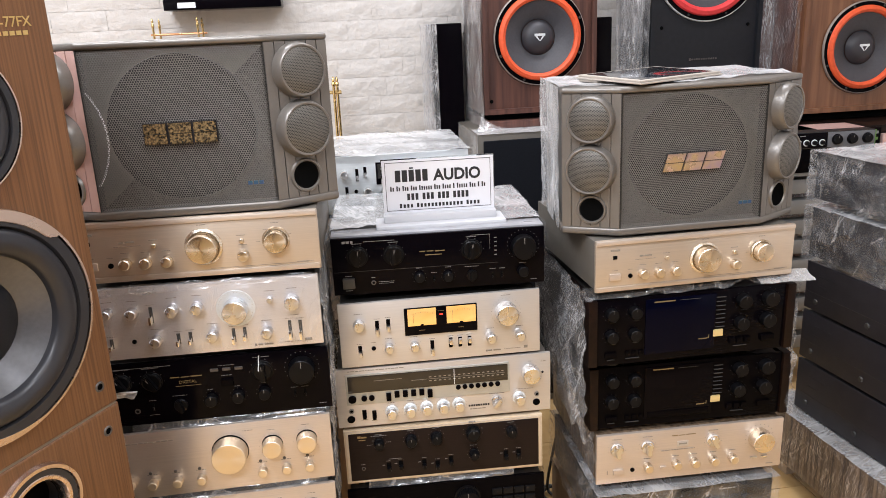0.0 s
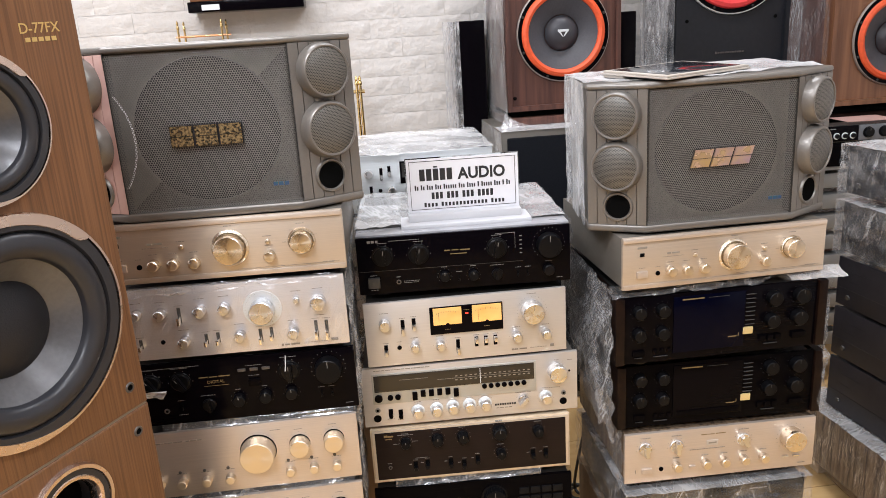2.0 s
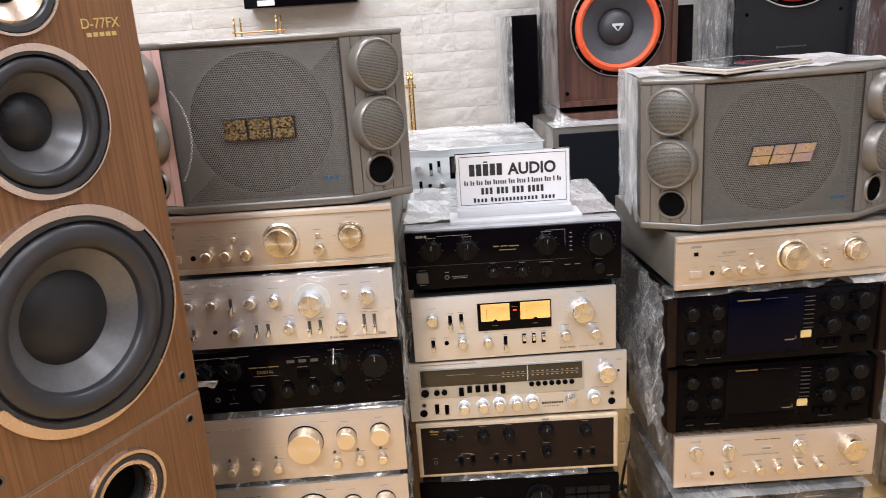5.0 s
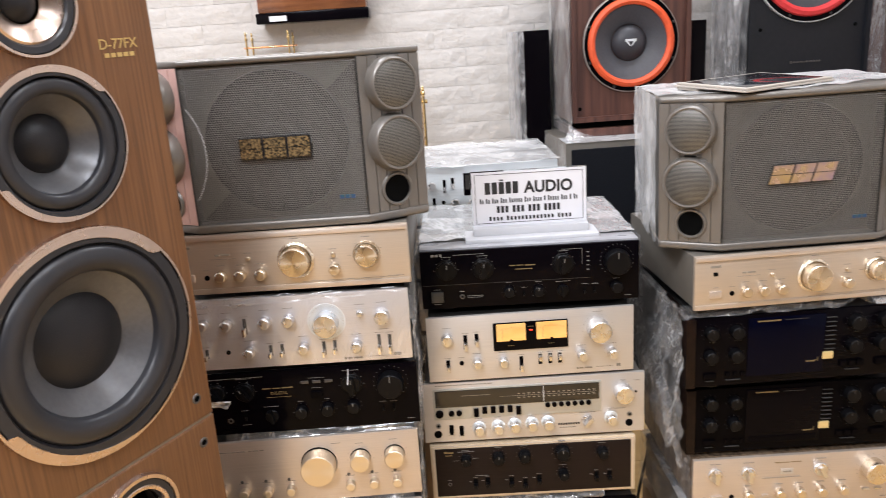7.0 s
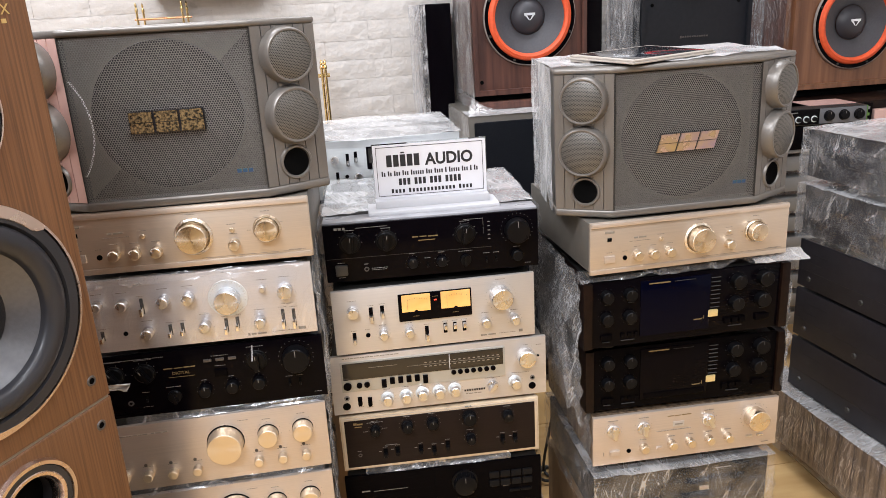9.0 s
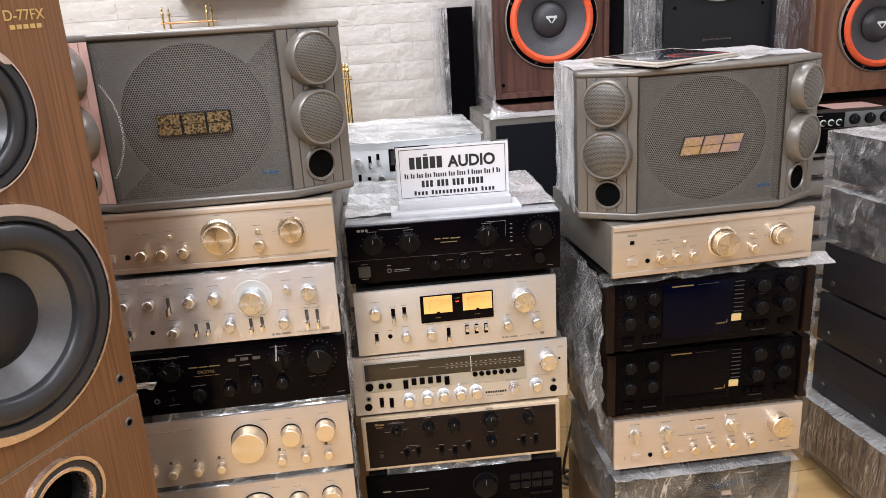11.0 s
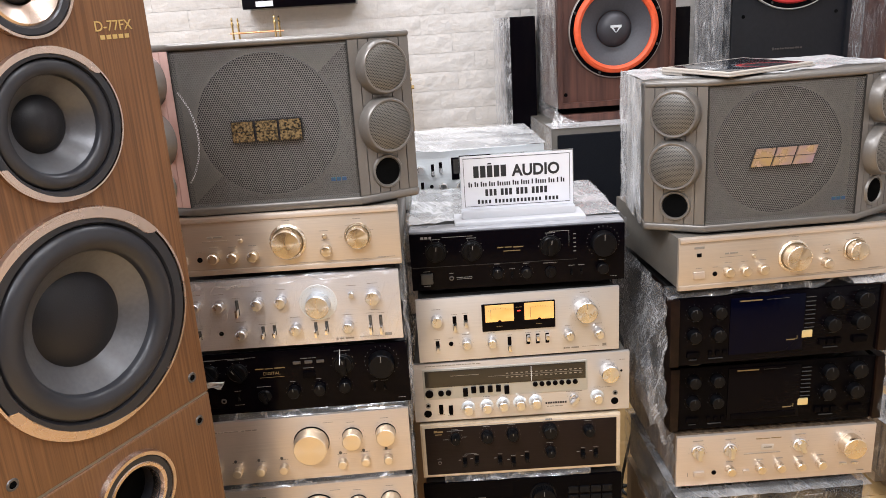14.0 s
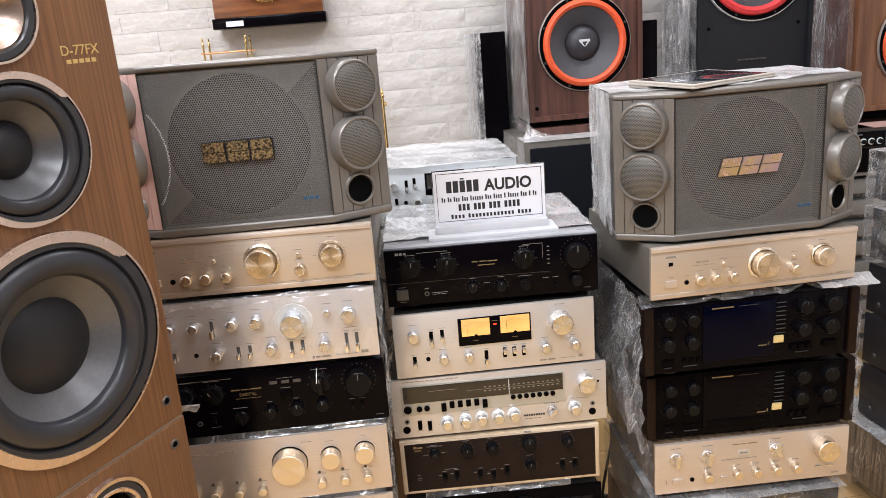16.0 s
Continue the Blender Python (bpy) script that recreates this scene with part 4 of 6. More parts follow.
def black_digital():
    ob = amplifier("glossy black amplifier with a torn film strip", -0.278, 1.296, -0.682, -1.0, 0.434, 0.122, 0.40, BLACK_GLOSS, BLACK_METAL, 0.012, side=0.004)
    white = []
    for u, z, r in ((-0.156, 0.086, 0.0155), (-0.103, 0.084, 0.0165), (0.095, 0.086, 0.0175)):
        part("knob_plate", lathe([(0, -0.001), (r * 1.1, -0.001), (r * 1.16, 0)], 36), KNOB_BLACK, ob, m=pose(u, 0, z))
        knob(ob, "pointer", u, z, r, 0.016, KNOB_BLACK, turn=-30 if u < 0 else 0, mark=INK_WHITE)
        ticks(white, u, z, r * 1.32, 6, 180, 0.0015)
        cap(white, u, z, r + 0.004, 0.03)
    knob(ob, "pointer", -0.058, 0.033, 0.0125, 0.013, KNOB_BLACK, turn=-12)
    cap(white, -0.058, 0.033, 0.0125, 0.026)
    for u, z in ((-0.002, 0.039), (0.047, 0.041), (0.095, 0.043)):
        knob(ob, "plain", u, z, 0.0125, 0.014, KNOB_BLACK, mark=INK_WHITE)
        ticks(white, u, z, 0.0155, 9, 260, 0.001)
        cap(white, u, z, 0.013, 0.011)
    knob(ob, "plain", 0.167, 0.084, 0.0265, 0.022, KNOB_BLACK, mark=INK_WHITE)
    ticks(white, 0.167, 0.086, 0.0315, 17, 270, 0.0016)
    for i in range(3):
        button(ob, 0.009 + 0.022 * i, 0.0965, 0.0145, 0.0055, DARK_RING, 0.0025, label="small grey button")
    button(ob, 0.030, 0.071, 0.022, 0.014, BLACK_SATIN, 0.005)
    jack(ob, -0.136, 0.028, 0.0052, DARK_RING)
    for u in (-0.107, 0.150, 0.169):
        toggle(ob, u, 0.034, 0.0042, 0.014, DARK_HOLE, KNOB_BLACK, out=0.004)
        white.append((u, 0.047, 0.013, 0.0011))
    white += [(0.031, 0.104, 0.03, 0.0013), (0.03, 0.084, 0.02, 0.0012), (-0.12, 0.113, 0.11, 0.0013), (-0.107, 0.018, 0.018, 0.0011), (0.2, 0.0095, 0.014, 0.0013)]
    bars(ob, white, INK_SOFT, label="fine white lettering")
    bars(ob, [(-0.062, 0.0885, 0.016, 0.002), (-0.044, 0.0882, 0.015, 0.0016), (-0.024, 0.0885, 0.02, 0.002), (-0.04, 0.0705, 0.046, 0.0006)], INK_GOLD, name="gold_script")
    text_part("gold_word", "DIGITAL", 0.0085, INK_GOLD, ob, pose(-0.04, -0.0006, 0.0755, 90))
    film(ob, (-0.20, -0.012, 0.063), (-0.128, -0.022, 0.066), (-0.20, -0.010, 0.080), (-0.120, -0.026, 0.082), CRUMPLED_WHITE, 0.030, 26, 12, 21, label="torn silvery film strip")
    film(ob, (0.0905, -0.0245, 0.096), (0.0925, -0.0245, 0.096), (0.0925, -0.012, 0.122), (0.094, -0.012, 0.122), CRUMPLED_WHITE, 0.005, 4, 12, 22, label="torn silvery film strip")
    film(ob, (-0.15, -0.003, -0.014), (0.21, -0.003, -0.010), (-0.15, 0.004, 0.002), (0.21, 0.004, 0.002), FILM_CLEAR, 0.004, 46, 4, 23)
    film(ob, (0.2185, 0.0, -0.02), (0.2185, 0.30, -0.02), (0.2185, 0.0, 0.13), (0.2185, 0.30, 0.13), FILM, 0.012, 18, 14, 24)
    return ob


def text_part(name, body, size, mat, parent, m, extrude=0.0002, bold=0.0):
    cu = bpy.data.curves.new(name, "FONT")
    cu.body, cu.size, cu.extrude, cu.align_x, cu.resolution_u = body, size, extrude, "CENTER", 3
    cu.offset = bold
    tmp = bpy.data.objects.new("tmp", cu)
    scene.collection.objects.link(tmp)
    bpy.context.view_layer.update()
    me = bpy.data.meshes.new_from_object(tmp.evaluated_get(bpy.context.evaluated_depsgraph_get()))
    bpy.data.objects.remove(tmp)
    me.name = name
    finish(me, mat, False)
    return link(name, me, parent, "", m)


def champagne_large(x, y, bottom, yaw, full):
    ob = amplifier("champagne silver amplifier with a very large volume knob" if full else "champagne silver amplifier low in the stack", x, y, bottom, yaw, 0.43, 0.137, 0.40, CHAMPAGNE_PALE, BLACK_METAL, 0.012, bevel=0.003)
    dark = []
    part("knob_well", lathe([(0, -0.0012), (0.0338, -0.0012), (0.0345, 0)], 50), BLACK_SATIN, ob, "dark ring behind the volume knob", m=pose(0.024, 0, 0.0797))
    knob(ob, "plain", 0.024, 0.079, 0.0355, 0.030, CHAMPAGNE_KNOB)
    for u, z in ((0.103, 0.084), (0.168, 0.087)):
        part("knob_well", lathe([(0, -0.001), (0.0194, -0.001), (0.0198, 0)], 40), BLACK_SATIN, ob, m=pose(u, 0, z + 0.0012))
        knob(ob, "plain", u, z, 0.0205, 0.022, CHAMPAGNE_KNOB)
        ticks(dark, u, z + 0.002, 0.025, 9, 260, 0.001)
        cap(dark, u, z, 0.026, 0.016)
    for u, z in ((0.080, 0.031), (0.125, 0.032), (0.169, 0.032), (-0.165, 0.031), (-0.123, 0.031), (-0.078, 0.030), (-0.034, 0.030)):
        knob(ob, "plain", u, z, 0.0098, 0.014, CHAMPAGNE_KNOB)
        cap(dark, u, z, 0.0115, 0.018)
        part("indicator", lathe([(0, -0.0016), (0.0028, -0.0014), (0.0032, 0)], 12), DARK_RING, ob, m=pose(u - 0.003, 0, z + 0.021))
    dark += [(-0.15, 0.117, 0.075, 0.0022), (-0.09, 0.117, 0.032, 0.0028), (0.06, 0.12, 0.02, 0.0012)]
    bars(ob, dark, INK_DARK, label="small grey lettering")
    film(ob, (-0.16, -0.004, -0.012), (0.2, -0.004, -0.010), (-0.16, 0.003, 0.006), (0.2, 0.003, 0.004), FILM_CLEAR, 0.004, 40, 4, 31 if full else 32)
    film(ob, (0.2165, 0.0, -0.02), (0.2165, 0.30, -0.02), (0.2165, 0.0, 0.14), (0.2165, 0.30, 0.14), FILM, 0.014, 18, 14, 33)
    return ob


CHAMPAGNE_KNOB = material("champagne_knob", (0.77, 0.67, 0.53), 0.32, 0.85, rough_var=0.05, scale=(40, 40, 40), aniso=0.8)
pioneer_levers()
black_digital()
champagne_large(-0.284, 1.295, -0.835, 0.0, True)
champagne_large(-0.286, 1.298, -0.987, 0.0, False)


# ---- components: the stack under the second karaoke speaker ----
def marantz(x, y, bottom, yaw, lower):
    ob = amplifier("glossy black amplifier with dark wooden cheeks" if not lower else "satin black amplifier with dark wooden cheeks", x, y, bottom, yaw, 0.415, 0.146, 0.42, BLACK_SATIN if lower else BLACK_GLOSS, BLACK_METAL, 0.020)
    for s in (-1, 1):
        part("wooden_cheek", box(min(s * 0.2085, s * 0.2275), max(s * 0.2085, s * 0.2275), -0.006, 0.42, 0.0, 0.146, 0.002), DARK_WOOD, ob, "dark lacquered wood cheek")
    part("display_window", box(-0.104, 0.050, -0.0025, 0.001, 0.016, 0.139, 0.001), BLACK_GLOSS if lower else NAVY_GLASS, ob, "dark glass display window")
    white, gold = [], []
    for u, z, r in ((-0.178, 0.115, 0.013), (-0.128, 0.115, 0.013), (-0.178, 0.066, 0.013), (-0.128, 0.066, 0.013), (0.110, 0.118, 0.0152), (0.170, 0.119, 0.0165), (0.108, 0.069, 0.0145), (0.167, 0.071, 0.0155)):
        knob(ob, "plain", u, z, r * 1.1, 0.017, KNOB_BLACK, mark=INK_DIM)
        ticks(white, u, z, r * 1.1 + 0.0032, 9, 270, 0.0008)
        white.append((u + 0.004, z - r - 0.006, 0.013, 0.0012))
    gold += [(-0.063, 0.1325, 0.046, 0.0026)]
    white += [(-0.007, 0.1325, 0.046, 0.0012)] + [(0.062, 0.130 - 0.0095 * i, 0.020, 0.0011) for i in range(8)]
    gold += [(0.024, 0.0405, 0.018, 0.0022), (0.0375, 0.044, 0.0012, 0.008), (0.0345, 0.042, 0.005, 0.0008)]
    button(ob, 0.058, 0.050, 0.022, 0.0155, YELLOW_BADGE, 0.0035, "badge", "pale gold square badge")
    for i in range(3):
        button(ob, 0.091 + 0.017 * i, 0.029, 0.013, 0.013, BLACK_SATIN, 0.005)
    button(ob, 0.171, 0.029, 0.030, 0.014, BLACK_SATIN, 0.005)
    button(ob, -0.178, 0.023, 0.026, 0.012, BLACK_SATIN, 0.005, "power_button")
    for i in range(3):
        button(ob, -0.142 + 0.015 * i, 0.024, 0.009, 0.010, BLACK_SATIN, 0.004)
    if lower:
        button(ob, -0.026, 0.025, 0.14, 0.014, BLACK_SATIN, 0.004, "flap")
    white += [(-0.178, 0.012, 0.016, 0.001), (-0.13, 0.012, 0.03, 0.001), (0.11, 0.016, 0.03, 0.001)]
    bars(ob, white, INK_DIM, y=-0.0031, label="dim grey lettering")
    bars(ob, gold, INK_GOLD, y=-0.0031, name="gold_mark")
    return ob


def champagne_small():
    ob = amplifier("pale champagne amplifier with bar-shaped selector knobs", 0.714, 1.385, -0.998, -1.4, 0.434, 0.121, 0.38, CHAMPAGNE_PALE, BROWN_BOX, 0.012, side=0.003)
    dark = []
    for u, z, t in ((-0.171, 0.085, 0), (-0.101, 0.084, 0), (0.051, 0.084, -28)):
        knob(ob, "pointer", u, z, 0.0150, 0.018, KNOB_SILVER, turn=t)
        ticks(dark, u, z, 0.020, 7, 200, 0.0011)
        cap(dark, u, z, 0.019, 0.022)
    knob(ob, "plain", 0.161, 0.077, 0.0280, 0.026, KNOB_GOLD)
    ticks(dark, 0.161, 0.078, 0.033, 15, 260, 0.0012)
    for u in (-0.100, -0.034, 0.009, 0.054, 0.099):
        knob(ob, "plain", u, 0.035, 0.0112, 0.016, KNOB_GOLD)
        cap(dark, u, 0.035, 0.013, 0.016)
    button(ob, -0.167, 0.029, 0.023, 0.012, CHAMPAGNE_PALE, 0.005, "power_button")
    button(ob, -0.063, 0.028, 0.014, 0.006, CHAMPAGNE_PALE, 0.004)
    for u in (0.151, 0.176):
        button(ob, u, 0.029, 0.015, 0.0045, KNOB_SILVER, 0.003)
    jack(ob, -0.134, 0.030, 0.0052, BLACK_SATIN)
    part("badge", box(-0.032, -0.006, -0.0012, 0.001, 0.077, 0.090, 0.0004), SILVER_WHITE, ob, "small silver badge")
    dark += [(-0.019, 0.0835, 0.018, 0.0035), (-0.03, 0.070, 0.08, 0.0014), (0.19, 0.0095, 0.016, 0.0012), (-0.192, 0.029, 0.0012, 0.009)]
    bars(ob, dark, INK_DARK, y=-0.0015, label="small grey lettering")
    bars(ob, [(-0.038, 0.105, 0.014, 0.002), (-0.022, 0.1047, 0.014, 0.0016), (-0.001, 0.105, 0.022, 0.002)], INK_GOLD, name="gold_script")
    return ob


marantz(0.695, 1.372, -0.698, -0.1, False)
marantz(0.710, 1.395, -0.865, -2.1, True)
champagne_small()


# ---- karaoke speakers ----
GW, GH = 0.298, 0.266        # grille
SL, SA = 0.117, radians(29)  # angled end baffles


def grille_mesh(w, h, pitch, hole):
    """Perforated steel: hexagonal cells, each with a round hole."""
    verts, faces = [], []
    row_h = pitch * math.sqrt(3) / 2
    rows = int(h / row_h)
    cols = int(w / pitch)
    for j in range(rows):
        for i in range(cols):
            cx = -w / 2 + (i + 0.5 + 0.5 * (j % 2)) * pitch
            cz = (j + 0.5) * row_h
            if cx > w / 2 - pitch * 0.4:
                continue
            b = len(verts)
            for k in range(6):
                a = radians(30 + 60 * k)
                verts.append((cx + pitch / math.sqrt(3) * math.cos(a), 0, cz + pitch / math.sqrt(3) * math.sin(a)))
            for k in range(6):
                a = radians(30 + 60 * k)
                verts.append((cx + hole * math.cos(a), 0.0004, cz + hole * math.sin(a)))
            for k in range(6):
                q = (k + 1) % 6
                faces.append((b + k, b + q, b + 6 + q, b + 6 + k))
    me = bpy.data.meshes.new("grille")
    me.from_pydata(verts, [], faces)
    return finish(me, MESH_PAINT, False)


GRILLE = grille_mesh(GW - 0.004, GH - 0.002, 0.0041, 0.00160)


def dome_mesh_material():
    """Fine round perforation on the small domes."""
    m = material("fine_dome_mesh", (0.22, 0.20, 0.17), 0.42, 0.5)
    nt = m.node_tree
    tc = nt.nodes["Texture Coordinate"]
    sep = nt.nodes.new("ShaderNodeSeparateXYZ")
    nt.links.new(tc.outputs["Object"], sep.inputs["Vector"])
    pitch = 0.0028

    def math_node(op, a, b=None):
        n = nt.nodes.new("ShaderNodeMath")
        n.operation = op
        for i, v in enumerate((a, b)):
            if v is None:
                continue
            if isinstance(v, (int, float)):
                n.inputs[i].default_value = v
            else:
                nt.links.new(v, n.inputs[i])
        return n.outputs["Value"]

    zr = math_node("DIVIDE", sep.outputs["Z"], pitch * 0.866)
    row = math_node("FLOOR", zr)
    odd = math_node("MULTIPLY", math_node("MODULO", math_node("ABSOLUTE", row), 2.0), 0.5)
    fx = math_node("SUBTRACT", math_node("FRACT", math_node("ADD", math_node("DIVIDE", sep.outputs["X"], pitch), math_node("ADD", odd, 100.0))), 0.5)
    fz = math_node("SUBTRACT", math_node("FRACT", math_node("ADD", zr, 100.0)), 0.5)
    d = math_node("SQRT", math_node("ADD", math_node("MULTIPLY", fx, fx), math_node("MULTIPLY", fz, fz)))
    hole = math_node("LESS_THAN", d, 0.31)
    mix = nt.nodes.new("ShaderNodeMix")
    mix.data_type = "RGBA"
    nt.links.new(hole, mix.inputs["Factor"])
    mix.inputs["A"].default_value = (0.165, 0.155, 0.14, 1)
    mix.inputs["B"].default_value = (0.012, 0.012, 0.012, 1)
    nt.links.new(mix.outputs["Result"], nt.nodes["Principled BSDF"].inputs["Base Color"])
    return m


DOME_MESH = dome_mesh_material()


def ring_segment(r0, r1, a0, a1, y0, y1, n=24):
    bm = bmesh.new()
    rows = []
    for i in range(n + 1):
        a = a0 + (a1 - a0) * i / n
        c, s = math.cos(a), math.sin(a)
        rows.append([bm.verts.new((r * c, y, r * s)) for r, y in ((r0, y1), (r0 + (r1 - r0) * 0.2, y0), (r1 - (r1 - r0) * 0.2, y0), (r1, y1))])
    for p, q in zip(rows, rows[1:]):
        for k in range(3):
            bm.faces.new((p[k], p[k + 1], q[k + 1], q[k]))
    bmesh.ops.recalc_face_normals(bm, faces=bm.faces[:])
    return bm


def crescent(r, w, a0, a1, y0, y1, n=40):
    """A flat metal lobe inside a circle, widest in its middle, blunt at its first end."""
    bm = bmesh.new()
    rows = []
    for i in range(n + 1):
        t = i / n
        a = a0 + (a1 - a0) * t
        ww = w * (0.22 + 0.78 * min(1.0, t / 0.03)) * (1 - t ** 2.2) + 0.0006
        c, q = math.cos(a), math.sin(a)
        rows.append([bm.verts.new((k * c, y, k * q)) for k, y in ((r, y1), (r, y0), (r - ww * 0.92, y0), (r - ww, y0 + 0.0012), (r - ww, y1))])
    for p, q in zip(rows, rows[1:]):
        for k in range(4):
            bm.faces.new((p[k], p[k + 1], q[k + 1], q[k]))
    bm.faces.new(rows[0])
    bmesh.ops.recalc_face_normals(bm, faces=bm.faces[:])
    return bm


def karaoke_speaker(m, label, first_end, gilt, plate_mat, slant):
    ob = thing("karaoke_speaker", label, "speaker", m, "pair of karaoke speakers")
    cx, sy = SL * math.cos(SA), SL * math.sin(SA)
    e = GW / 2
    deep = 0.29
    lip = 0.016
    outline = [(-e - cx, sy), (-e, 0), (e, 0), (e + cx, sy), (e + cx - 0.03, deep), (-e - cx + 0.03, deep)]
    inner = [(-e - cx + 0.004, sy + 0.012), (-e, 0.012), (-e, 0.03), (e, 0.03), (e, 0.012), (e + cx - 0.004, sy + 0.012), (e + cx - 0.032, deep - 0.002), (-e - cx + 0.032, deep - 0.002)]
    part("cabinet", prism(inner, lip, lip + GH), BMB_PAINT, ob, smooth=False)
    grow = [(x * 1.005, y - 0.0015 if y < deep - 0.01 else y) for x, y in outline]
    part("top_cap", prism(grow, lip + GH, lip + GH + 0.012, 0.005), BMB_PAINT, ob, "rounded taupe top cap")
    part("bottom_cap", prism(grow, 0, lip, 0.005), BMB_PAINT, ob, "rounded taupe bottom cap")
    part("baffle", box(-e, e, 0.030, 0.034, lip, lip + GH), BAFFLE_GREY, ob)
    part("woofer_ring", lathe([(0.100, 0.022), (0.112, 0.0185), (0.122, 0.0185), (0.124, 0.028)], 64), BLACK_RUBBER, ob, m=pose(0, 0, lip + GH / 2))
    part("woofer_cone", lathe([(0, 0.0285), (0.03, 0.0265), (0.034, 0.0295), (0.098, 0.0235), (0.102, 0.026)], 56), CAP_BLACK, ob, m=pose(0, 0, lip + GH / 2))
    link("grille", GRILLE, ob, "perforated taupe steel grille", pose(0, 0.001, lip + 0.001))
    for x0, x1 in ((-e, -e + 0.0016), (e - 0.0016, e)):
        part("grille_edge", box(x0, x1, -0.0005, 0.03, lip, lip + GH), BAFFLE_GREY, ob, smooth=False)
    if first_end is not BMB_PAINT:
        # curved highlight on the perforation near the lit end, modelled as a pale strip
        glint_arc = ring_segment(0.1352, 0.1384, radians(-35), radians(34), 0.0016, 0.0030, 40)
        part("highlight_arc", glint_arc, CRUMPLED_WHITE, ob, "thin pale arc in place of a curved highlight on the grille", pose(-e - 0.107, 0, lip + 0.122), smooth=False)
    for s in (-1, 1):
        # end baffle with vertical grooves, drawn in its own plane
        base = pose(s * e, 0, lip, 0, 0, s * math.degrees(SA))
        strips = 6
        line = []
        for i in range(strips):
            a, b = SL * i / strips + 0.0008, SL * (i + 1) / strips - 0.0008
            line += [(s * a, 0.004), (s * a, 0.0), (s * b, 0.0), (s * b, 0.004)]
        # first_end can carry the pinkish reflected light as its base colour
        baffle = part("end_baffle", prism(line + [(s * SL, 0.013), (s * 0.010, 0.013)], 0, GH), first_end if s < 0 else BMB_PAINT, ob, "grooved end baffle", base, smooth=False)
        for zc, r, hh in ((0.2175, 0.0475, 0.0205), (0.1185, 0.0505, 0.0205)):
            pod = part("tweeter_pod", lathe([(r * 0.81, -hh + 0.003), (r * 0.835, -hh + 0.0005), (r * 0.89, -hh), (r * 0.93, -hh + 0.002), (r * 0.97, -hh * 0.5), (r, 0.0), (r, 0.004)], 48), BMB_PAINT, baffle, "round taupe pod", pose(s * SL * 0.5, 0, zc, 0, 0, s * 3))
            part("tweeter_mesh", lathe([(0, -hh - 0.0045), (r * 0.4, -hh - 0.0035), (r * 0.66, -hh - 0.001), (r * 0.835, -hh + 0.0022)], 40), DOME_MESH, pod, "finely perforated dome")
        port = part("port_ring", lathe([(0.0230, 0.02), (0.0238, -0.001), (0.0255, -0.004), (0.0285, -0.004), (0.0305, 0.0)], 40), BMB_PAINT, baffle, m=pose(s * SL * 0.48, 0, 0.037))
        part("port_hole", lathe([(0, -0.0004), (0.0242, -0.0010)], 32), DARK_HOLE, port)
    # gilt badge of three raised blocks, each split by a dark line
    base_z = lip + GH / 2 - 0.026
    lean = slant * 0.017
    w0 = 0.0605
    plate_bm = bmesh.new()
    ends = [(-w0 - lean, 0.001), (w0 - lean, 0.001), (w0 + lean, 0.037), (-w0 + lean, 0.037)]
    front = [plate_bm.verts.new((x, -0.0022, z)) for x, z in ends]
    back = [plate_bm.verts.new((x, 0.0012, z)) for x, z in ends]
    plate_bm.faces.new(front)
    for k in range(4):
        plate_bm.faces.new((front[k], back[k], back[(k + 1) % 4], front[(k + 1) % 4]))
    bmesh.ops.recalc_face_normals(plate_bm, faces=plate_bm.faces[:])
    plate = part("badge", plate_bm, plate_mat, ob, "badge plate", pose(0, 0, base_z), smooth=False)
    for i in range(3):
        u = -0.0405 + 0.0405 * i
        block = bmesh.new()
        for z0, z1, spans in ((0.002, 0.0180, ((-0.0185, 0.0180),)), (0.0194, 0.036, ((-0.0185, 0.0180),))):
            for a, b in spans:
                vs = [block.verts.new((u + x + slant * (z - 0.019), y, z)) for y in (-0.0052, -0.0018) for x, z in ((a, z0), (b, z0), (b, z1), (a, z1))]
                for f in ((0, 1, 2, 3), (0, 4, 5, 1), (1, 5, 6, 2), (2, 6, 7, 3), (3, 7, 4, 0)):
                    block.faces.new([vs[q] for q in f])
        bmesh.ops.recalc_face_normals(block, faces=block.faces[:])
        part("badge_block", block, gilt, plate, "gilt block", smooth=False)
    bars(ob, [(0.104 + 0.0095 * i, lip + 0.034, 0.0075, 0.0065) for i in range(3)], BLUE_STICKER, y=-0.0012, name="sticker", label="small blue-green hologram sticker")
    return ob


# left end coloured rose for the pink light falling on it
karaoke_speaker(pose(-0.2690, 1.299, EYE - 0.2945, -0.9, 0, -0.9), "taupe karaoke speaker with a perforated grille on an amplifier", ROSE_LIGHT_AND_CARD, LOGO_MOTTLED, BLACK_RUBBER, 0.0)
k2 = karaoke_speaker(pose(0.6821, 1.3757, EYE - 0.4185, 0.5, -0.5, -0.9), "film-wrapped taupe karaoke speaker with a tablet on it", BMB_PAINT, LOGO_GOLD, BAFFLE_GREY, 0.3)
film(k2, (-0.232, 0.295, 0.01), (-0.259, 0.052, 0.01), (-0.232, 0.295, 0.299), (-0.259, 0.052, 0.297), FILM_DENSE, 0.0050, 20, 26, 41, ragged=0.15)
film(k2, (-0.255, 0.06, 0.2965), (0.0, 0.012, 0.2965), (-0.23, 0.29, 0.2975), (0.0, 0.29, 0.2975), FILM_TOP, 0.004, 30, 18, 42)
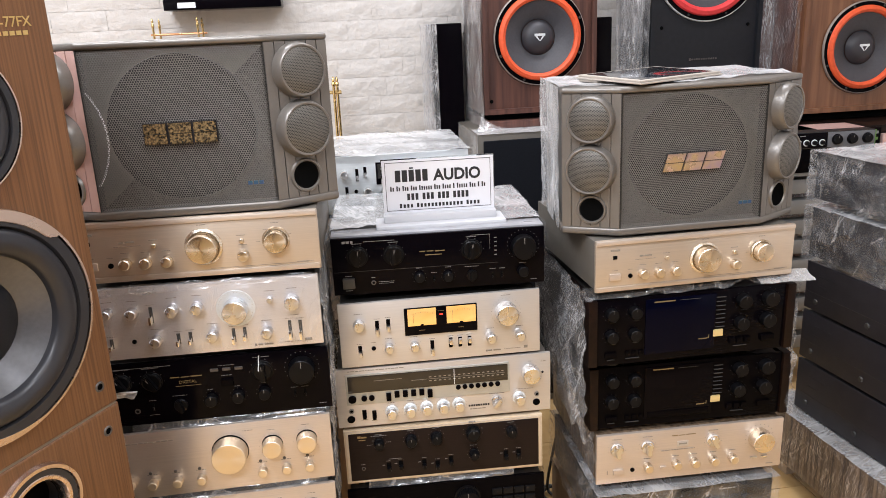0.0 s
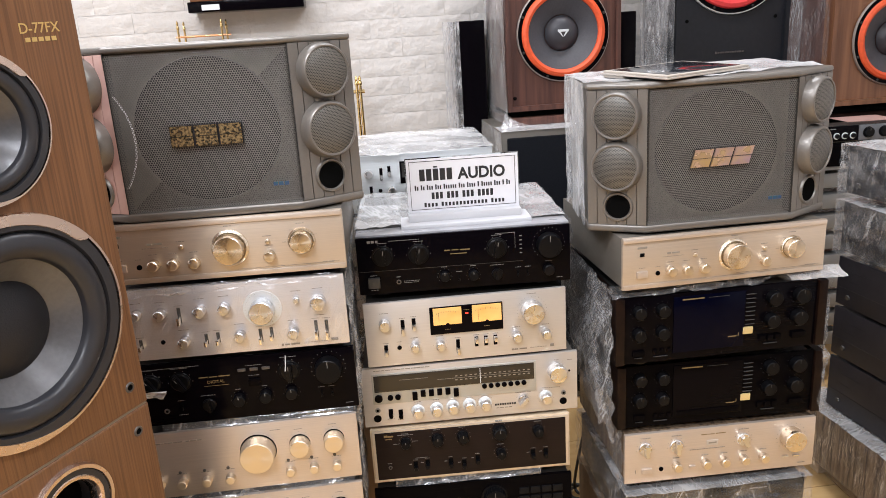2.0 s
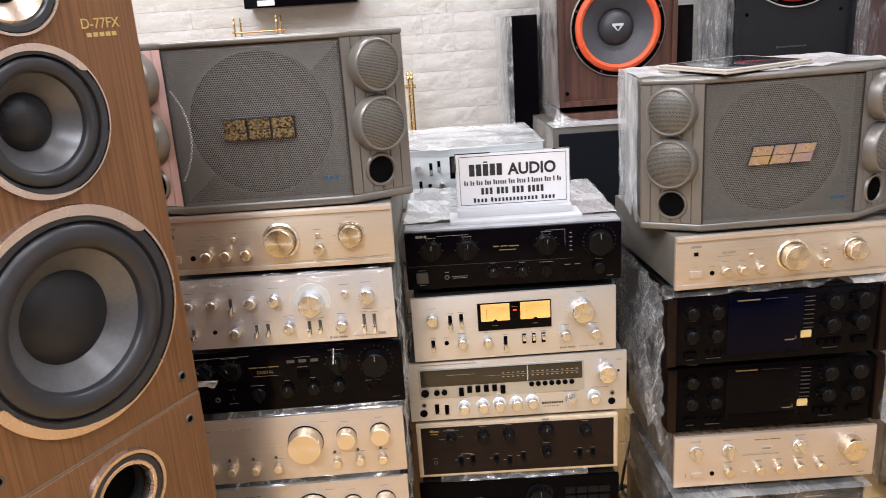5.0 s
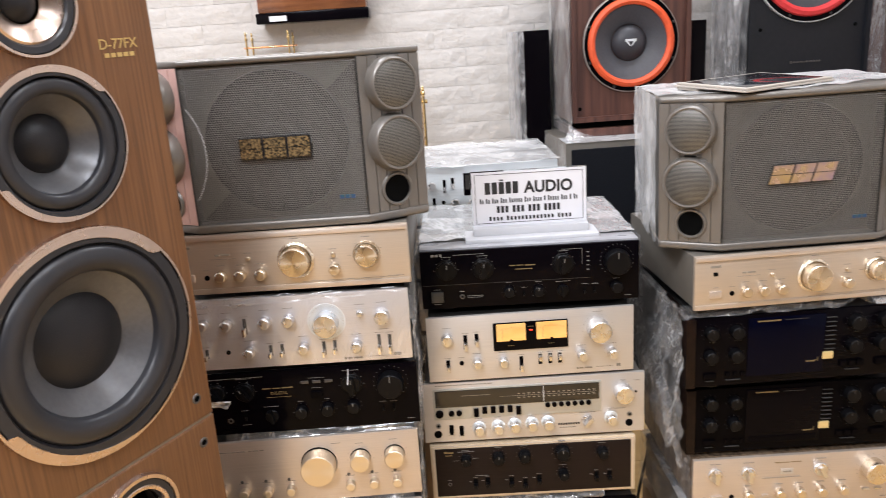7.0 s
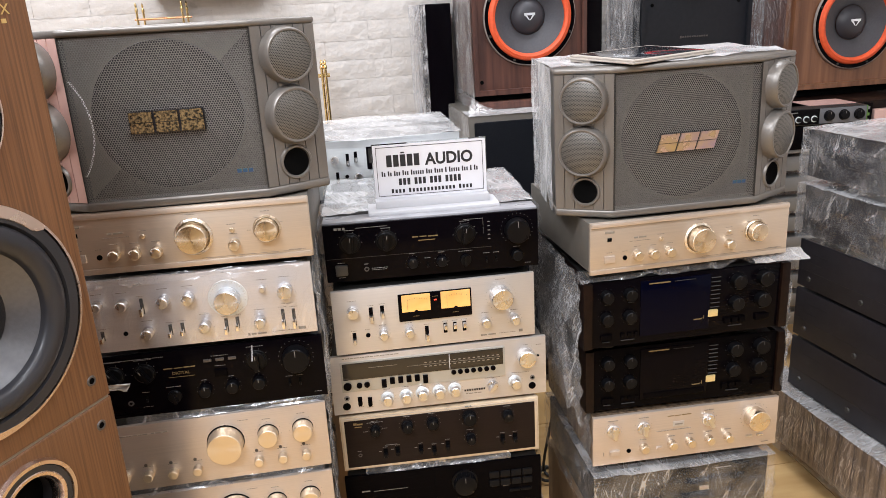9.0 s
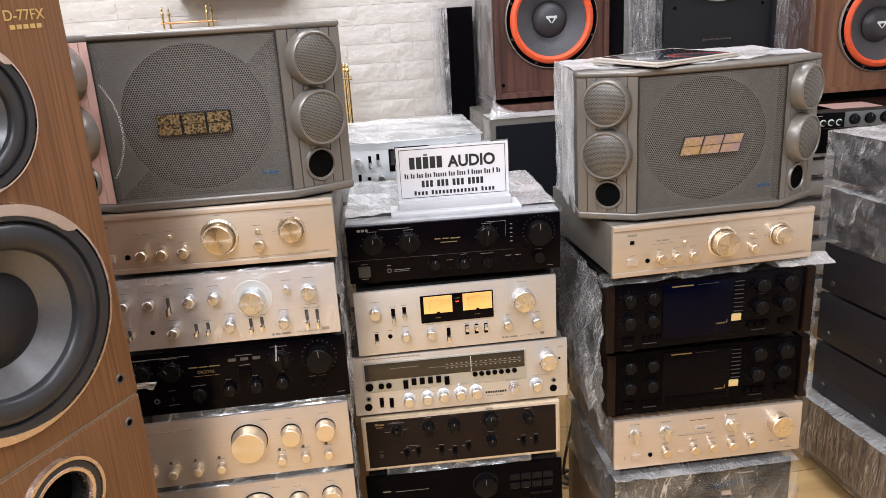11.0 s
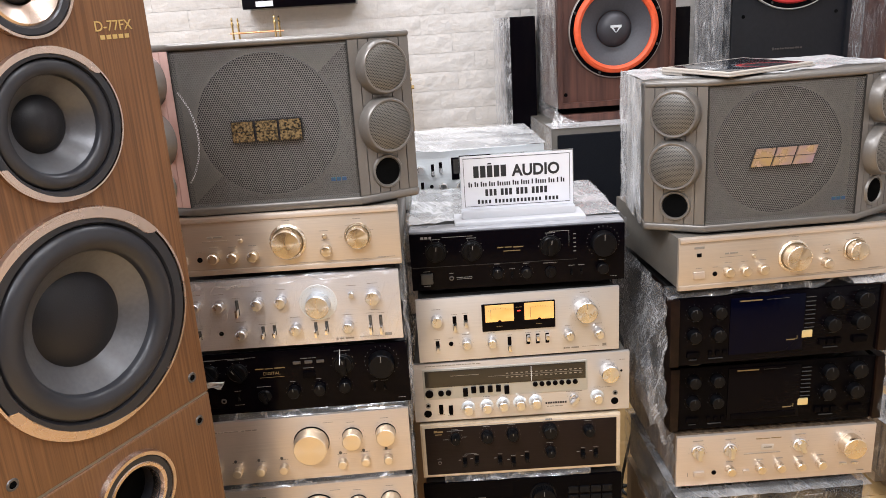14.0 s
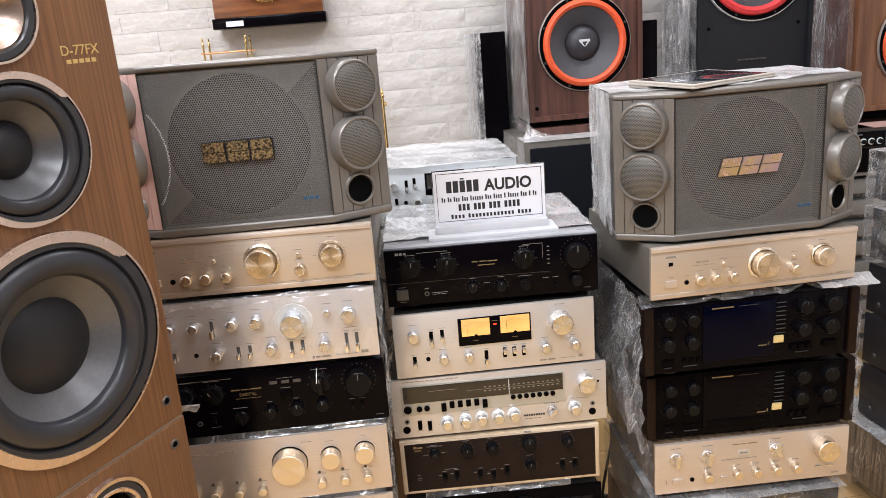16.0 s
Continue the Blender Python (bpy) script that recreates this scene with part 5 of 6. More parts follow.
film(k2, (0.0, 0.030, 0.2962), (0.235, 0.065, 0.2962), (0.0, 0.29, 0.3005), (0.225, 0.29, 0.3005), FILM_TOP, 0.005, 26, 18, 43)


# ---- the tall wooden speaker ----
def floor_speaker():
    # its face frame: u to the far edge, outwards normal, up along the face
    u, n, v = Vector((0.5229, 0.8521, 0.0248)), Vector((-0.8523, 0.5221, 0.0315)), Vector((0.0139, -0.0376, 0.9992))
    m = Matrix((u, n, v)).transposed().to_4x4()
    m.translation = Vector((-0.3696, 1.0748, EYE - 0.5219))
    ob = thing("floor_speaker", "tall brown oak speaker with three metal-ringed drivers", "speaker", m)
    w, deep = 0.36, 0.36
    holes = ((-0.169, 0.188, 0.134), (-0.163, 0.442, 0.081), (-0.168, 0.602, 0.048))
    part("upper_front", holed_plate(-w, 0, 0.0016, 0.70, 0.045, holes, 0.004), OAK, ob, "brown oak veneer")
    part("lower_front", holed_plate(-w, 0, -0.30, -0.0016, 0.045, ((-0.158, -0.085, 0.046),), 0.004), OAK, ob, "brown oak veneer")
    part("upper_cabinet", box(-w, 0, 0.0452, deep, 0.0016, 0.70), OAK, ob, "brown oak veneer")
    part("lower_cabinet", box(-w, 0, 0.0452, deep, -0.30, -0.0016), OAK, ob, "brown oak veneer")
    part("joint_line", box(-w + 0.004, -0.003, 0.003, deep, -0.002, 0.002), INK_DARK, ob)

    def driver(name, uc, vc, r, cone_r, cap_r, label):
        d = part(name, lathe([(r * 0.86, 0.0), (r * 0.88, -0.006), (r * 0.975, -0.006), (r * 0.992, 0.0)], 72), SURROUND, ob, label, pose(uc, 0, vc))
        part("trim_ring", ring_segment(r * 0.985, r * 1.022, 0, radians(359.9), -0.007, 0.0005, 90), COPPER_RING, d, "satin rose aluminium trim")
        for a0, a1 in ((38, 168), (205, 288)):
            part("trim_lobe", crescent(r * 0.992, r * 0.078, radians(a0), radians(a1), -0.0075, -0.0045), COPPER_RING, d, "wide lobe of the aluminium trim")
        mid, half = (r * 0.855 + cone_r) / 2, (r * 0.855 - cone_r) / 2
        roll = [(mid + half * math.cos(math.pi * k / 12), -0.001 - half * 0.62 * math.sin(math.pi * k / 12)) for k in range(13)]
        part("surround", lathe([(r * 0.885, -0.004), (r * 0.872, 0.001)] + roll + [(cone_r * 0.985, 0.004)], 64), SURROUND, d, "rounded black rubber surround")
        part("cone", lathe([(cap_r * 0.95, 0.030), (cone_r * 0.85, 0.016), (cone_r * 1.01, 0.0035)], 64), CONE_GREY, d, "grey cone")
        part("dust_cap", lathe([(0, 0.012), (cap_r * 0.4, 0.0145), (cap_r * 0.75, 0.021), (cap_r, 0.033)], 48), CAP_BLACK, d, "black dust cap")
        return d

    # wells behind the drivers
    driver("woofer", -0.169, 0.188, 0.149, 0.095, 0.066, "large woofer")
    driver("midrange", -0.163, 0.442, 0.090, 0.059, 0.037, "midrange driver")
    tw = part("tweeter", lathe([(0.046, -0.001), (0.049, -0.005), (0.056, -0.006), (0.060, 0.0)], 72), SURROUND, ob, "tweeter in a metal ring", pose(-0.168, 0, 0.602))
    part("trim_ring", ring_segment(0.0565, 0.0615, 0, radians(359.9), -0.0075, 0.0, 80), COPPER_RING, tw, "thin rose aluminium rim")
    part("waveguide", lathe([(0.024, 0.010), (0.033, 0.002), (0.044, -0.0035), (0.0472, -0.002)], 72), COPPER_RING, tw, "flared rose aluminium waveguide")
    part("dome", lathe([(0, -0.002), (0.012, 0.002), (0.0225, 0.013)], 36), CAP_BLACK, tw)
    port = part("port", lathe([(0.040, 0.03), (0.041, 0.0), (0.046, -0.006), (0.058, -0.006), (0.062, 0.0)], 60), SURROUND, ob, "round port with metal rings", pose(-0.158, 0, -0.085))
    part("port_trim", ring_segment(0.058, 0.0665, 0, radians(359.9), -0.008, 0.0, 60), COPPER_RING, port, "satin rose aluminium trim")
    part("port_inner_ring", lathe([(0.0395, 0.012), (0.0405, 0.002), (0.044, -0.0062), (0.0485, -0.0068), (0.050, -0.006)], 60), COPPER_RING, port, "flared aluminium lip")
    part("port_hole", lathe([(0, 0.03), (0.0400, 0.03)], 40), DARK_HOLE, port)
    for uu, vv in ((-0.028, 0.038), (-0.028, -0.036), (-0.315, 0.038), (-0.315, -0.036)):
        s = part("screw_cup", lathe([(0.0045, 0.002), (0.005, -0.0015), (0.0072, -0.0015), (0.0082, 0.0)], 22), DARK_RING, ob, m=pose(uu, 0, vv))
        part("screw", lathe([(0, -0.0005), (0.0048, -0.0005)], 14), DARK_HOLE, s)
    text_part("model_mark", "D-77FX", 0.0175, GOLD_MARK, ob, pose(-0.0565, -0.0006, 0.5445, 90), bold=0.0001)
    bars(ob, [(-0.0750 + 0.0092 * i, 0.5368, 0.0066, 0.0052) for i in range(5)], GOLD_MARK, name="maker_mark")
    return ob


floor_speaker()
st = part("speaker_stand", box(-0.36, -0.01, 0.02, 0.34, 0, 0.548, 0.006), BLACK_METAL, None, m=pose(-0.366, 1.085, 0.0, 0, 0, 58.5))
tagged(st, "black stand under the tall oak speaker", "speaker stand")


# ---- shop sign ----
def shop_sign():
    ob = thing("table_sign", "white printed sign in a clear acrylic holder", "sign", pose(0.1895, 1.516, EYE - 0.398, 0, 0, -2.7))
    part("base", box(-0.135, 0.135, -0.045, 0.035, 0, 0.010, 0.003), FOAM_WHITE, ob, "whitish base")
    part("base_step", box(-0.118, 0.118, -0.020, 0.015, 0.0095, 0.026, 0.003), FOAM_WHITE, ob)
    sheet = part("paper", box(-0.116, 0.116, -0.0008, 0.0008, 0.027, 0.138), PAPER, ob, "white printed sheet", smooth=False)
    back = part("acrylic_plate", box(-0.118, 0.118, 0.0012, 0.0035, 0.0105, 0.1405, 0.0006), ACRYLIC, ob, "clear acrylic plate")
    back.visible_shadow = False
    bm = bmesh.new()
    for x0, x1, z0, z1 in ((-0.110, 0.110, 0.1325, 0.1335), (-0.110, 0.110, 0.0315, 0.0325), (-0.110, -0.109, 0.0315, 0.1335), (0.109, 0.110, 0.0315, 0.1335)):
        add_box(bm, x0, x1, -0.0013, -0.0009, z0, z1)
    part("border", bm, INK_BLACK, sheet, smooth=False)
    printed = []

    def line(u0, u1, z, tall, low, words, stroke):
        """A line of print as letter-sized bars: word lengths in letters, capitals first."""
        count = sum(words) + 0.7 * (len(words) - 1)
        step = (u1 - u0) / count
        u = u0
        for word in words:
            for k in range(word):
                h = tall if k == 0 or low is None else low
                printed.append((u + step * 0.46, z - (tall - h) / 2, step * stroke, h))
                u += step
            u += 0.7 * step

    line(-0.0905, -0.0195, 0.1045, 0.0245, None, (5,), 0.78)
    printed.append((-0.0555, 0.1205, 0.008, 0.003))
    line(-0.1015, 0.0995, 0.0785, 0.0105, 0.0078, (2, 2, 3, 3, 6, 3, 4, 1, 5, 3, 1, 2), 0.62)
    line(-0.0675, 0.0640, 0.0600, 0.0140, None, (3, 3, 3, 4), 0.68)
    line(-0.0840, 0.0870, 0.0415, 0.0090, 0.0075, (4, 13, 4), 0.60)
    text_part("word", "AUDIO", 0.0330, INK_BLACK, sheet, pose(0.0400, -0.0012, 0.0925, 90) @ Matrix.Diagonal((0.93, 1, 1, 1)), bold=0.0011)
    bars(sheet, printed, INK_BLACK, y=-0.0014, name="printed_bar", label="black printed bars")
    return ob


shop_sign()


# ---- tablet on the second karaoke speaker ----
def tablet():
    ob = thing("tablet", "tablet in a cream folding case lying on a speaker", "tablet", pose(0.630, 1.485, EYE - 0.1170, 2.4, 0.4, 0) @ pose(0, 0, 0, 0, 0, 25))
    part("folded_cover", box(-0.115, 0.115, 0.03, 0.086, -0.006, 0.0, 0.002), TABLET_CREAM, ob, "cover folded under the tablet")
    part("case", box(-0.119, 0.119, -0.088, 0.088, 0.0, 0.0035, 0.0015), TABLET_CREAM, ob, "cream case")
    part("body", box(-0.116, 0.116, -0.085, 0.085, 0.0035, 0.0075, 0.0015), TABLET_CREAM, ob)
    part("screen", box(-0.103, 0.103, -0.074, 0.074, 0.0075, 0.0083, 0.0003), SCREEN, ob, "dark glass screen")
    return ob


tablet()


# ---- film round the right stack, and the wrapped unit below it ----
def wrapped_unit(name, label, x, y, bottom, yaw, w, h, deep, front, body, seed, mat=FILM_CLEAR, feet=0.012):
    ob = amplifier(label, x, y, bottom, yaw, w, h, deep, front, body, feet, name=name, category="amplifier", group="film-wrapped components")
    g = 0.006
    x0, x1, y0, y1, z0, z1 = -w / 2 - g, w / 2 + g, -0.022, deep + g, -0.004, h + g
    film(ob, (x0, y0, z0), (x1, y0, z0), (x0, y0 + 0.006, z1), (x1, y0 + 0.006, z1), mat, 0.010, 36, 16, seed)
    film(ob, (x0, y0, z1), (x1, y0, z1), (x0, y1, z1), (x1, y1, z1), FILM_TOP, 0.0050, 34, 26, seed + 1)
    film(ob, (x0, y1, z0), (x0, y0, z0), (x0, y1, z1), (x0, y0, z1), mat, 0.012, 26, 14, seed + 2)
    film(ob, (x1, y0, z0), (x1, y1, z0), (x1, y0, z1), (x1, y1, z1), mat, 0.012, 26, 14, seed + 3)
    return ob


w6 = wrapped_unit("amplifier", "black amplifier wrapped in shiny clear film", 0.712, 1.392, -1.157, -1.0, 0.420, 0.130, 0.38, BLACK_SATIN, BLACK_METAL, 50)
for i in range(5):
    knob(w6, "plain", -0.15 + 0.035 * i, 0.075 + 0.002 * i, 0.009, 0.012, KNOB_BLACK, mark=INK_WHITE)
button(w6, 0.055, 0.060, 0.022, 0.010, CHAMPAGNE_PALE, 0.004)
bars(w6, [(-0.15 + 0.035 * i, 0.10, 0.003, 0.003) for i in range(5)] + [(0.10, 0.108, 0.04, 0.003)], INK_WHITE)
# loose film hanging down the side of the two black amplifiers
holder = [o for o in scene.objects if o.name.startswith("amplifier") and abs(o.location.z - (EYE - 0.698)) < 1e-4][0]
film(holder, (-0.252, 0.34, -0.06), (-0.232, -0.004, -0.19), (-0.238, 0.36, 0.175), (-0.231, 0.0, 0.165), FILM, 0.020, 34, 34, 61, ragged=0.35, label="loose crumpled film hanging down the side")
film(holder, (-0.262, 0.30, -0.10), (-0.250, 0.02, -0.10), (-0.250, 0.34, 0.17), (-0.236, 0.0, 0.168), FILM_CLEAR, 0.030, 28, 28, 62, ragged=0.3)
film(holder, (-0.235, -0.006, 0.150), (0.235, -0.004, 0.152), (-0.235, 0.02, 0.168), (0.245, 0.02, 0.170), FILM_CLEAR, 0.012, 46, 5, 63, ragged=0.8)
film(holder, (0.232, -0.010, -0.17), (0.262, 0.10, -0.16), (0.230, -0.012, 0.16), (0.265, 0.10, 0.165), FILM, 0.022, 14, 34, 64, label="loose crumpled film hanging down the side")
film(holder, (0.14, -0.014, 0.156), (0.258, -0.022, 0.154), (0.14, 0.02, 0.166), (0.262, 0.02, 0.168), FILM_TOP, 0.006, 24, 6, 65)
low = [o for o in scene.objects if o.name.startswith("amplifier") and abs(o.location.z - (EYE - 0.998)) < 1e-4][0]
film(low, (-0.225, 0.36, -0.16), (-0.221, 0.0, -0.02), (-0.235, 0.38, 0.16), (-0.221, 0.0, 0.135), FILM_CLEAR, 0.02, 26, 22, 66)


# supports below the stacks
def carton(label, x, y, yaw, w, deep, top, mat=CARTON):
    ob = thing("carton", label, "box", pose(x, y, 0, 0, 0, yaw), "supports under the stacks")
    part("box_body", box(-w / 2, w / 2, 0.0, deep, 0.0, top, 0.004), mat, ob)
    part("flap_seam", box(-0.003, 0.003, -0.001, deep + 0.001, top - 0.003, top + 0.0012), INK_DARK, ob)
    return ob


carton("brown carton under the wrapped stack", 0.712, 1.40, -1.0, 0.42, 0.38, EYE - 1.169)
carton("brown carton under the middle stack", 0.166, 1.435, -2.8, 0.42, 0.36, EYE - 1.127)
carton("brown carton under the champagne amplifiers", -0.286, 1.306, 0.0, 0.42, 0.38, EYE - 0.999)


# ---- black stack along the side ----
def side_unit(label, z0, z1, seed, wrapped, x=1.297, mat=SIDE_BLACK):
    m_y = 1.85 - 0.215
    h = z1 - z0 - 0.008
    if wrapped:
        ob = wrapped_unit("amplifier", label, x, m_y, z0 + 0.008, -84.5, 0.43, h, 0.40, mat, BLACK_METAL, seed, FILM_CLEAR, 0.008)
    else:
        ob = amplifier(label, x, m_y, z0 + 0.008, -84.5, 0.43, h, 0.40, mat, BLACK_METAL, 0.008)
    part("seam", box(-0.212, 0.212, -0.0006, 0.001, h * 0.36, h * 0.36 + 0.0012), BLACK_METAL, ob)
    for uu in (-0.17, 0.02):
        part("key", lathe([(0, -0.004), (0.0065, -0.004), (0.008, 0)], 18), BASKET_GREY, ob, "small grey metal button", pose(uu, 0, h * 0.2))
    bars(ob, [(-0.13, h * 0.75, 0.07, 0.002), (-0.15, h * 0.55, 0.04, 0.002)], INK_BLACK)
    return ob


side_unit("black component wrapped in crumpled film", -0.505, -0.369, 71, True)
side_unit("black component wrapped in crumpled film", -0.668, -0.522, 75, True)
side_unit("plain satin black component in the side stack", -0.822, -0.677, 0, False)
side_unit("plain satin black component in the side stack", -0.974, -0.823, 0, False)
side_unit("plain satin black component in the side stack", -1.138, -0.975, 0, False)
bb = thing("wrapped_box", "streaked brown box wrapped in film on short legs", "box", pose(1.255, 1.60, EYE - 1.312, 0, 0, -87))
part("box_body", box(-0.34, 0.30, 0, 0.44, 0.0, 0.172, 0.003), BROWN_BOX, bb, "streaky brown board")
for fx in (-0.28, 0.24):
    for fy in (0.06, 0.38):
        part("leg", box(fx - 0.02, fx + 0.02, fy - 0.02, fy + 0.02, -(EYE - 1.312), 0.0), CREAM_EDGE, bb)
film(bb, (-0.345, -0.012, -0.002), (0.305, -0.012, -0.002), (-0.345, -0.010, 0.176), (0.305, -0.010, 0.176), FILM_STREAK, 0.008, 40, 14, 81)
film(bb, (-0.345, -0.01, 0.175), (0.305, -0.01, 0.175), (-0.345, 0.10, 0.176), (0.305, 0.10, 0.176), FILM_TOP, 0.0040, 40, 8, 82)


# ---- background: amplifiers behind the middle stack ----
def back_amp():
    ob = amplifier("cool silver amplifier wrapped in film at the back", 0.114, 1.922, -0.459, -1.0, 0.42, 0.150, 0.36, COLD_SILVER, BLACK_METAL, 0.008, group="components at the back")
    for u, z, h in ((-0.083, 0.100, 0.032), (-0.062, 0.106, 0.028), (-0.112, 0.055, 0.03)):
        toggle(ob, u, z, 0.008, h, BLACK_SATIN, KNOB_SILVER, False, 0.012)
    for u, z, r in ((-0.116, 0.103, 0.012), (-0.058, 0.055, 0.012), (-0.012, 0.056, 0.012), (0.13, 0.105, 0.022)):
        knob(ob, "plain", u, z, r, 0.018, KNOB_SILVER)
    jack(ob, -0.088, 0.057, 0.005, BLACK_SATIN)
    win = part("meter_window", box(-0.034, 0.085, -0.003, 0.002, 0.072, 0.130, 0.001), BLACK_GLOSS, ob)
    part("meter_face", box(-0.029, 0.028, -0.004, -0.002, 0.088, 0.126), SMOKE_GLASS, win)
    film(ob, (-0.213, -0.02, 0.152), (0.213, -0.02, 0.152), (-0.213, 0.36, 0.156), (0.213, 0.36, 0.156), FILM_TOP, 0.0060, 36, 24, 91)
    return ob


back_amp()
for zz, mat in ((-0.608, CHAMPAGNE), (-0.757, CHAMPAGNE_PALE), (-0.906, BLACK_SATIN), (-1.055, SILVER_WHITE)):
    ob = amplifier("champagne component behind the film" if mat in (CHAMPAGNE, CHAMPAGNE_PALE) else "component behind the film", 0.108, 1.932, zz, -1.0, 0.43, 0.136, 0.36, mat, BLACK_METAL, 0.012, group="components at the back")
    button(ob, -0.185, 0.075, 0.022, 0.014, mat, 0.004)
    jack(ob, -0.187, 0.03, 0.005, BLACK_SATIN)
    film(ob, (-0.218, -0.015, -0.01), (-0.05, -0.015, -0.01), (-0.218, -0.012, 0.14), (-0.05, -0.012, 0.14), FILM, 0.01, 14, 12, 92)
carton("brown carton under the components at the back", 0.108, 1.937, -1.0, 0.43, 0.36, EYE - 1.067)


# heights at the back of the room, from the eye
BACK, AT_WALL = EYE - 0.078, EYE - 0.088


# ---- background: large speakers ----
def woofer(ob, u, z, r, ring, hub=True):
    d = part("woofer", lathe([(r * 0.9, 0.0), (r * 0.91, -0.008), (r * 0.985, -0.008), (r, -0.003), (r, 0.001)], 72), BLACK_SATIN, ob, "black-framed woofer", pose(u, 0, z))
    part("frame_edge", lathe([(r * 0.985, -0.008), (r * 1.0, -0.007), (r * 1.012, 0.0)], 72), COLD_SILVER if ring is RED else FRAME_GREY, d)
    part("surround", lathe([(r * 0.91, -0.006), (r * 0.885, -0.013), (r * 0.82, -0.017), (r * 0.765, -0.012), (r * 0.755, -0.003)], 72), ring, d, "bright coloured foam surround")
    part("cone", lathe([(r * 0.38, 0.024), (r * 0.55, 0.010), (r * 0.76, -0.004)], 64), CONE_BLACK, d, "charcoal cone")
    dc = part("dust_cap", lathe([(0, -0.004), (r * 0.18, -0.0025), (r * 0.29, 0.006), (r * 0.365, 0.022)], 44), CAP_GREY, d, "black dust cap")
    if hub:
        bm = prism([(-0.019, -0.006), (0.019, -0.006), (0.019, -0.0035), (-0.019, -0.0035)], 0.004, 0.012)
        part("cap_mark", bm, COLD_SILVER, dc, "small silver mark", smooth=False)
        bm = bmesh.new()
        for sx in (-1, 1):
            a = [bm.verts.new(p) for p in ((sx * 0.017, -0.0052, 0.004), (sx * 0.009, -0.0052, 0.004), (0.0, -0.0052, -0.012), (sx * 0.003, -0.0052, -0.012))]
            bm.faces.new(a if sx < 0 else a[::-1])
        part("cap_mark", bm, COLD_SILVER, dc, smooth=False)
    for k in range(8):
        a = radians(22.5 + 45 * k)
        part("screw", shared_bolt(), BLACK_METAL, d, m=pose(r * 0.945 * math.cos(a), -0.0085, r * 0.945 * math.sin(a)))
    return d


def shared_bolt():
    return lathe([(0, -0.003), (0.0035, -0.003), (0.005, 0.0)], 12)


def big_speaker(label, x, y, z0, z1, w, deep, mat, wz, r, ring, yaw=0.0, plinth=0.0, hub=True, wx=0.0, foot=True, side=None):
    ob = thing("loudspeaker", label, "speaker", pose(x, y, z0, 0, 0, yaw), "large speakers along the wall")
    h = z1 - z0
    part("front_board", holed_plate(-w / 2, w / 2, plinth, h, 0.04, ((wx, wz - z0, r * 0.93),), 0.0), mat, ob, m=pose(0, 0.004, 0), smooth=False)
    part("cabinet", box(-w / 2, w / 2, 0.0442, deep, plinth, h), side or mat, ob)
    rim = bmesh.new()
    for a in ((-w / 2, w / 2, plinth, plinth + 0.018), (-w / 2, w / 2, h - 0.018, h), (-w / 2, -w / 2 + 0.016, plinth + 0.018, h - 0.018), (w / 2 - 0.016, w / 2, plinth + 0.018, h - 0.018)):
        add_box(rim, a[0], a[1], -0.012, 0.005, a[2], a[3])
    part("front_rim", rim, mat, ob, smooth=False)
    if plinth:
        part("plinth_gap", box(-w / 2 + 0.02, w / 2 - 0.02, 0.02, deep - 0.02, 0.02 if foot else 0.0, plinth + 0.001), DARK_HOLE, ob)
    if plinth and foot:
        part("plinth", box(-w / 2, w / 2, -0.008, deep, 0.0, plinth * 0.55, 0.002), mat, ob)
    woofer(ob, wx, wz - z0, r, ring, hub)
    for sx in (-1, 1):
        part("grille_socket", lathe([(0, -0.001), (0.006, -0.0012), (0.0075, 0.004)], 16), DARK_HOLE, ob, m=pose(sx * (w / 2 - 0.028), 0.003, plinth + 0.045))
    return ob


cvl = big_speaker("reddish walnut speaker with an orange-ringed woofer", 0.711, 2.62, BACK - 0.276, BACK + 0.42, 0.405, 0.36, WALNUT_ROSE, BACK + 0.031, 0.162, ORANGE, plinth=0.05)
film(cvl, (-0.207, 0.36, 0.0), (-0.207, -0.015, 0.0), (-0.207, 0.36, 0.69), (-0.207, -0.015, 0.69), FILM_THICK, 0.010, 18, 24, 101)
film(cvl, (-0.24, -0.05, 0.0), (-0.09, -0.03, -0.01), (-0.215, -0.012, 0.045), (-0.18, -0.016, 0.012), FILM, 0.014, 16, 8, 102)


def cabinet_speaker(label, x, y, z1, w, deep, mat, yaw=0.0, grille=True, seed=111, z0=0.0):
    ob = thing("loudspeaker", label, "speaker", pose(x, y, z0, 0, 0, yaw), "large speakers along the wall")
    h = z1 - z0
    part("cabinet", box(-w / 2, w / 2, 0.0, deep, 0, h, 0.004), mat, ob)
    if grille:
        part("grille", box(-w / 2 + 0.018, w / 2 - 0.018, -0.014, 0.001, 0.03, h - 0.022, 0.005), GRILLE_CLOTH, ob, "black cloth grille")
    film(ob, (-w / 2 - 0.003, deep, 0.02), (-w / 2 - 0.003, -0.01, 0.02), (-w / 2 - 0.003, deep, h), (-w / 2 - 0.003, -0.01, h), FILM_THICK, 0.008, 14, 30, seed)
    return ob


